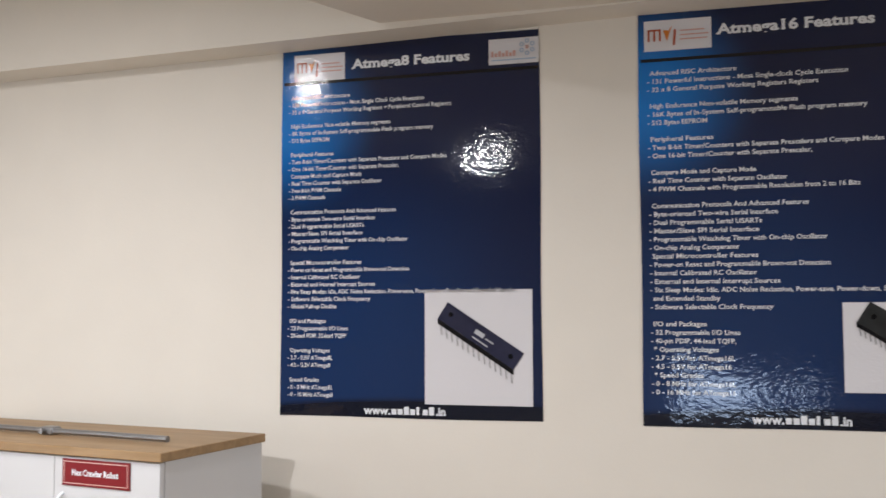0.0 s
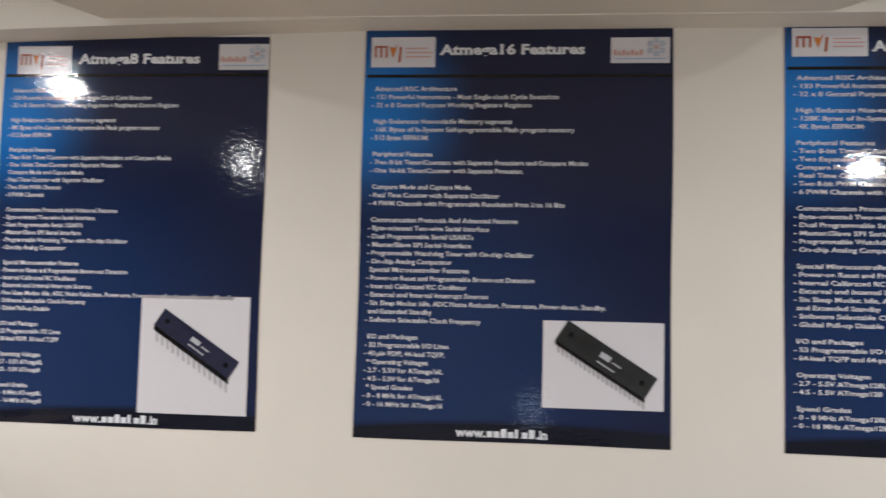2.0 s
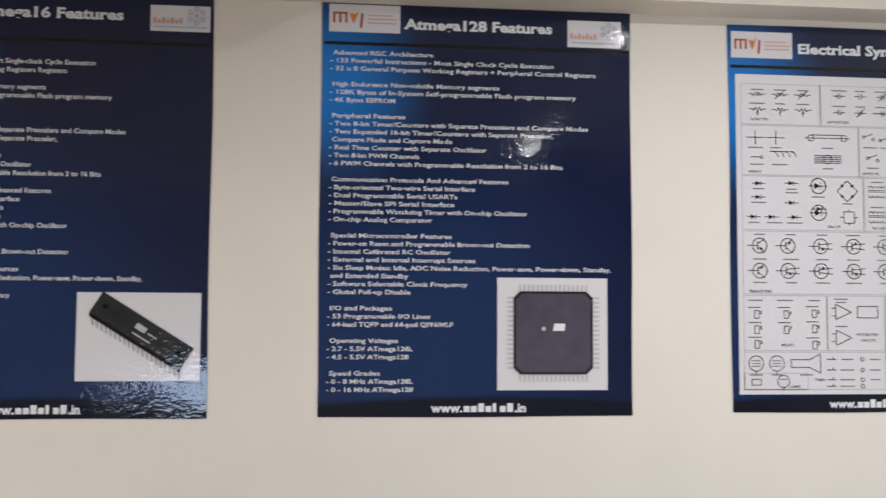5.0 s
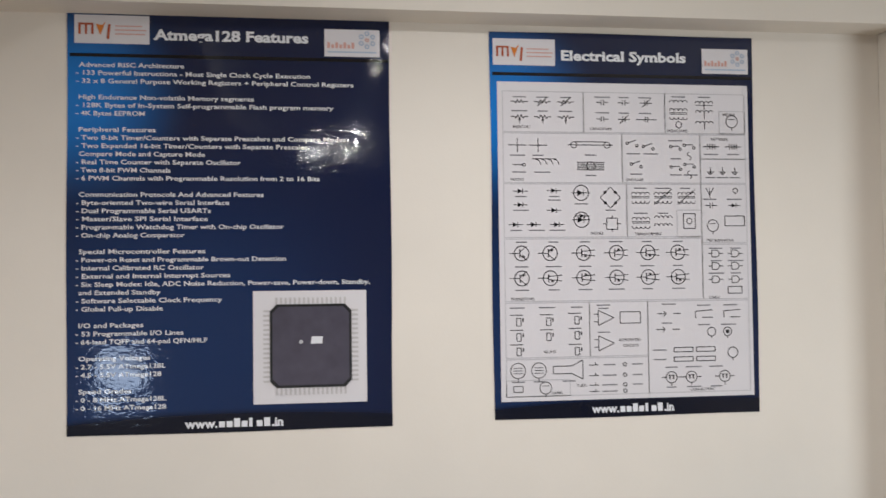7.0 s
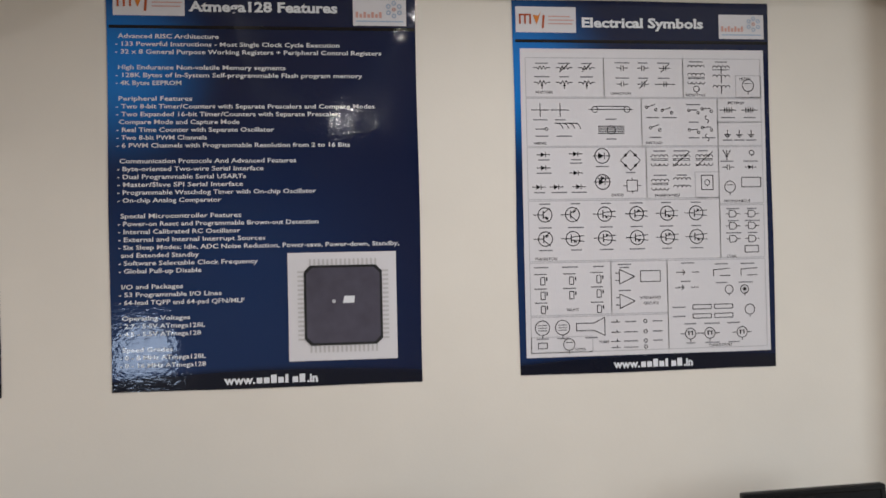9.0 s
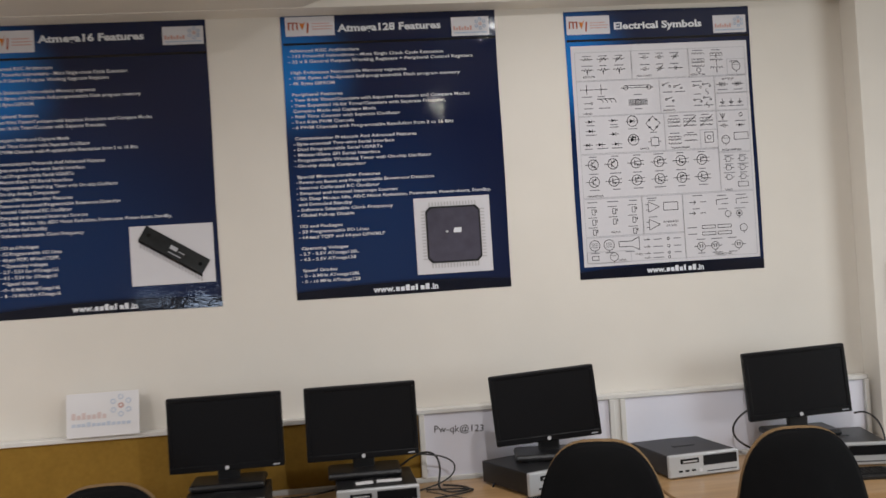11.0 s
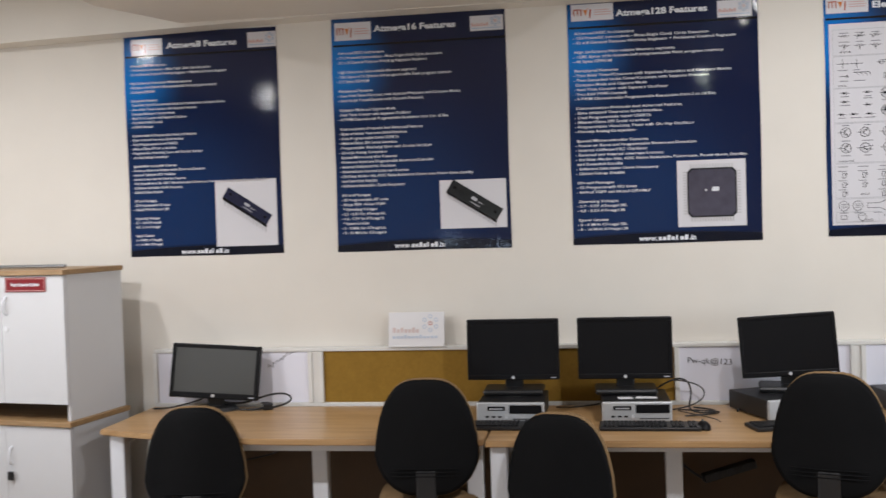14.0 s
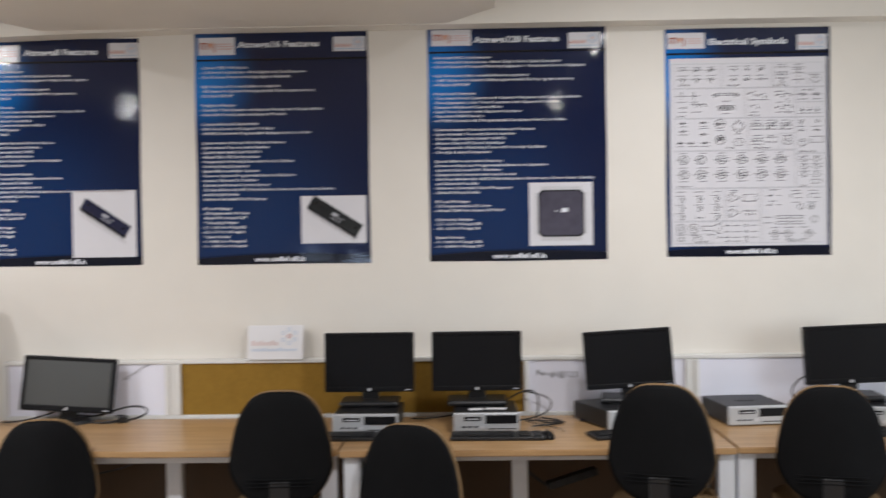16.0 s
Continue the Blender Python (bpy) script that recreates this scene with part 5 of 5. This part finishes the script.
keytag = thing("door_key", CAB @ pose(-0.362, 0.0, 0.517), "black key fob hanging from a cabinet lock", "key")
part("fob", box(-0.018, 0.018, -0.022, -0.012, -0.03, 0.015, 0.004), M["black"], keytag)
part("blade", box(-0.003, 0.003, -0.014, 0.0, 0.004, 0.012), M["handle"], keytag)

# papers and a card lying on a computer
for x, y, a, w, d in ((1.50, 2.17, 6, 0.07, 0.05), (1.60, 2.18, -4, 0.10, 0.045)):
    s = thing("paper_slip", pose(x, y, DESK + 0.0985, 0, 0, a), "small white paper slip on a computer", "paper", "paper slips")
    part("sheet", box(-w / 2, w / 2, -d / 2, d / 2, 0, 0.0025, 0.0008), M["card"], s)

# cables
CABLES = [
    ([(1.60, 2.48, 0.80), (1.78, 2.50, 0.95), (1.86, 2.40, 0.86), (1.78, 2.30, 0.77), (1.90, 2.26, 0.766), (1.98, 2.34, 0.767), (1.84, 2.42, 0.768)], 0.0045),
    ([(1.74, 2.46, 0.90), (1.90, 2.50, 0.88), (1.93, 2.44, 0.80), (1.80, 2.40, 0.767), (1.70, 2.34, 0.767)], 0.0035),
    ([(1.76, 2.36, 0.767), (1.90, 2.32, 0.770), (2.02, 2.30, 0.767), (1.86, 2.22, 0.767), (1.78, 2.20, 0.767)], 0.0035),
    ([(1.92, 2.02, 0.775), (1.93, 2.14, 0.767), (1.84, 2.22, 0.766), (1.76, 2.33, 0.767)], 0.0022),
    ([(2.04, 2.32, 0.766), (2.07, 2.38, 0.80), (2.14, 2.44, 0.83), (2.2, 2.50, 0.82)], 0.0045),
    ([(-0.66, 2.47, 0.80), (-0.52, 2.44, 0.78), (-0.42, 2.46, 0.83), (-0.28, 2.48, 0.85), (-0.22, 2.46, 0.80), (-0.34, 2.42, 0.767), (-0.48, 2.40, 0.767)], 0.0055),
    ([(-0.62, 2.44, 0.772), (-0.50, 2.38, 0.766), (-0.38, 2.40, 0.767), (-0.33, 2.45, 0.80), (-0.42, 2.47, 0.79)], 0.0045),
    ([(-1.02, 2.44, 0.767), (-0.92, 2.42, 0.767), (-0.84, 2.47, 0.785), (-0.76, 2.49, 0.81)], 0.0045),
    ([(1.16, 2.44, 0.767), (1.24, 2.42, 0.767), (1.32, 2.44, 0.772), (1.38, 2.46, 0.78)], 0.004),
    ([(3.24, 2.46, 0.80), (3.15, 2.48, 0.84), (3.13, 2.48, 0.91), (3.24, 2.47, 0.97)], 0.0045),
    ([(3.72, 2.44, 0.92), (3.80, 2.42, 0.95), (3.84, 2.38, 0.86), (3.78, 2.30, 0.77)], 0.004),
]
for pts, r in CABLES:
    tagged(tube(pts, r, None, "cable", M["black"]), "black computer cable lying loose on the desk", "cable", "desk cables")
plug = thing("power_plug", pose(-0.37, 2.43, DESK, 0, 0, 20), "black plug at a cable's end on the desk", "plug")
part("body", box(-0.028, 0.028, -0.018, 0.018, 0.0, 0.034, 0.006), M["black"], plug)
for pts in ([(0.30, 1.92, 0.70), (0.38, 2.0, 0.60), (0.56, 2.1, 0.56), (0.72, 2.2, 0.60)], [(-0.1, 1.95, 0.72), (-0.16, 2.1, 0.62), (-0.3, 2.3, 0.55), (-0.5, 2.38, 0.5)]):
    tagged(tube(pts, 0.004, None, "cable", M["black"]), "black cable hanging below the desk", "cable", "hanging cables")

strip_bar = thing("power_strip", pose(1.98, 2.22, 0.50, 0, -14, 12), "black power strip hanging below the desk on its cable", "power strip")
body = box(-0.13, 0.13, -0.028, 0.028, -0.02, 0.02, 0.006)
part("body", body, M["black"], strip_bar)
for k in range(3):
    part("socket", cyl((-0.08 + 0.08 * k, -0.027, 0), (-0.08 + 0.08 * k, -0.031, 0), 0.018, seg=16), M["case"], strip_bar)
tube([(-0.13, 0, 0), (-0.20, 0.02, 0.06), (-0.24, 0.06, 0.16), (-0.30, 0.16, 0.24)], 0.006, strip_bar, "cord", M["black"])

# things on the side desk
monitor(-2.60, 2.36, DESK + 0.1, 2, 0.42, 0.30, 0.09, label="black monitor on a computer beside the cabinets")
computer(-2.74, 2.21, 6, "silver and black desktop computer on the side desk")
keyboard(-2.86, 2.04, 5)
bag = thing("backpack", pose(-3.10, 2.28, DESK), "black nylon backpack standing on the side desk", "backpack")
b = bmesh.new()
bmesh.ops.create_uvsphere(b, u_segments=28, v_segments=18, radius=1)
for v in b.verts:
    n = noise.noise(v.co * 2.3) * 0.10
    v.co.x = math.copysign(abs(v.co.x) ** 0.65, v.co.x) * (0.165 + 0.03 * n)
    v.co.y = math.copysign(abs(v.co.y) ** 0.7, v.co.y) * (0.12 + 0.03 * n)
    v.co.z = (math.copysign(abs(v.co.z) ** 0.75, v.co.z) * (1 + 0.5 * n) + 1) * 0.215
    v.co.z = max(0.0, v.co.z)
part("body", b, M["cloth"], bag, smooth=True)
b = bmesh.new()
bmesh.ops.create_uvsphere(b, u_segments=20, v_segments=12, radius=1)
for v in b.verts:
    v.co = Vector((math.copysign(abs(v.co.x) ** 0.6, v.co.x) * 0.125, v.co.y * 0.05 - 0.105, math.copysign(abs(v.co.z) ** 0.6, v.co.z) * 0.105 + 0.13))
part("pocket", b, M["cloth"], bag, smooth=True)
tube([(-0.05, 0, 0.41), (-0.04, 0, 0.45), (0.04, 0, 0.45), (0.05, 0, 0.41)], 0.01, bag, "handle", M["cloth"])
part("zip", box(-0.10, 0.10, -0.158, -0.152, 0.205, 0.211), M["inkgrey"], bag)
plank = thing("wooden_board", pose(3.97, 2.44, 0, 0, 0, 0), "dark brown wooden board leaning on the pier", "board")
part("panel", box(0, 0.5, 0, 0.03, 0, 1.585, 0.004), M["modesty"], plank)

for x, y, a, l in ((-3.15, 2.30, 8, 0.46), (-3.02, 2.05, -14, 0.38)):
    wp = thing("wooden_plank", pose(x, y, 0.0005, 0, 0, a), "short brown wooden plank lying on the floor", "plank", "planks under the side desk")
    part("plank", box(-l / 2, l / 2, -0.06, 0.06, 0, 0.05, 0.004), M["oak"], wp)

# ---- floor tiles ----
fl = bpy.data.objects["floor"]
tile = None
for i in range(16):
    for j in range(15):
        x, y = X0 + 0.3 + i * 0.606, Y0 + 0.3 + j * 0.606
        if x > X1 - 0.2 or y > WALL - 0.2:
            continue
        if tile is None:
            tile = finish("tile", box(-0.3, 0.3, -0.3, 0.3, -0.0035, 0.0, 0.0012, seg=1), M["floor"], fl)
            o = tile
        else:
            o = new("tile", tile.data)
            o.parent = fl
        o.location = (x, y, 0)
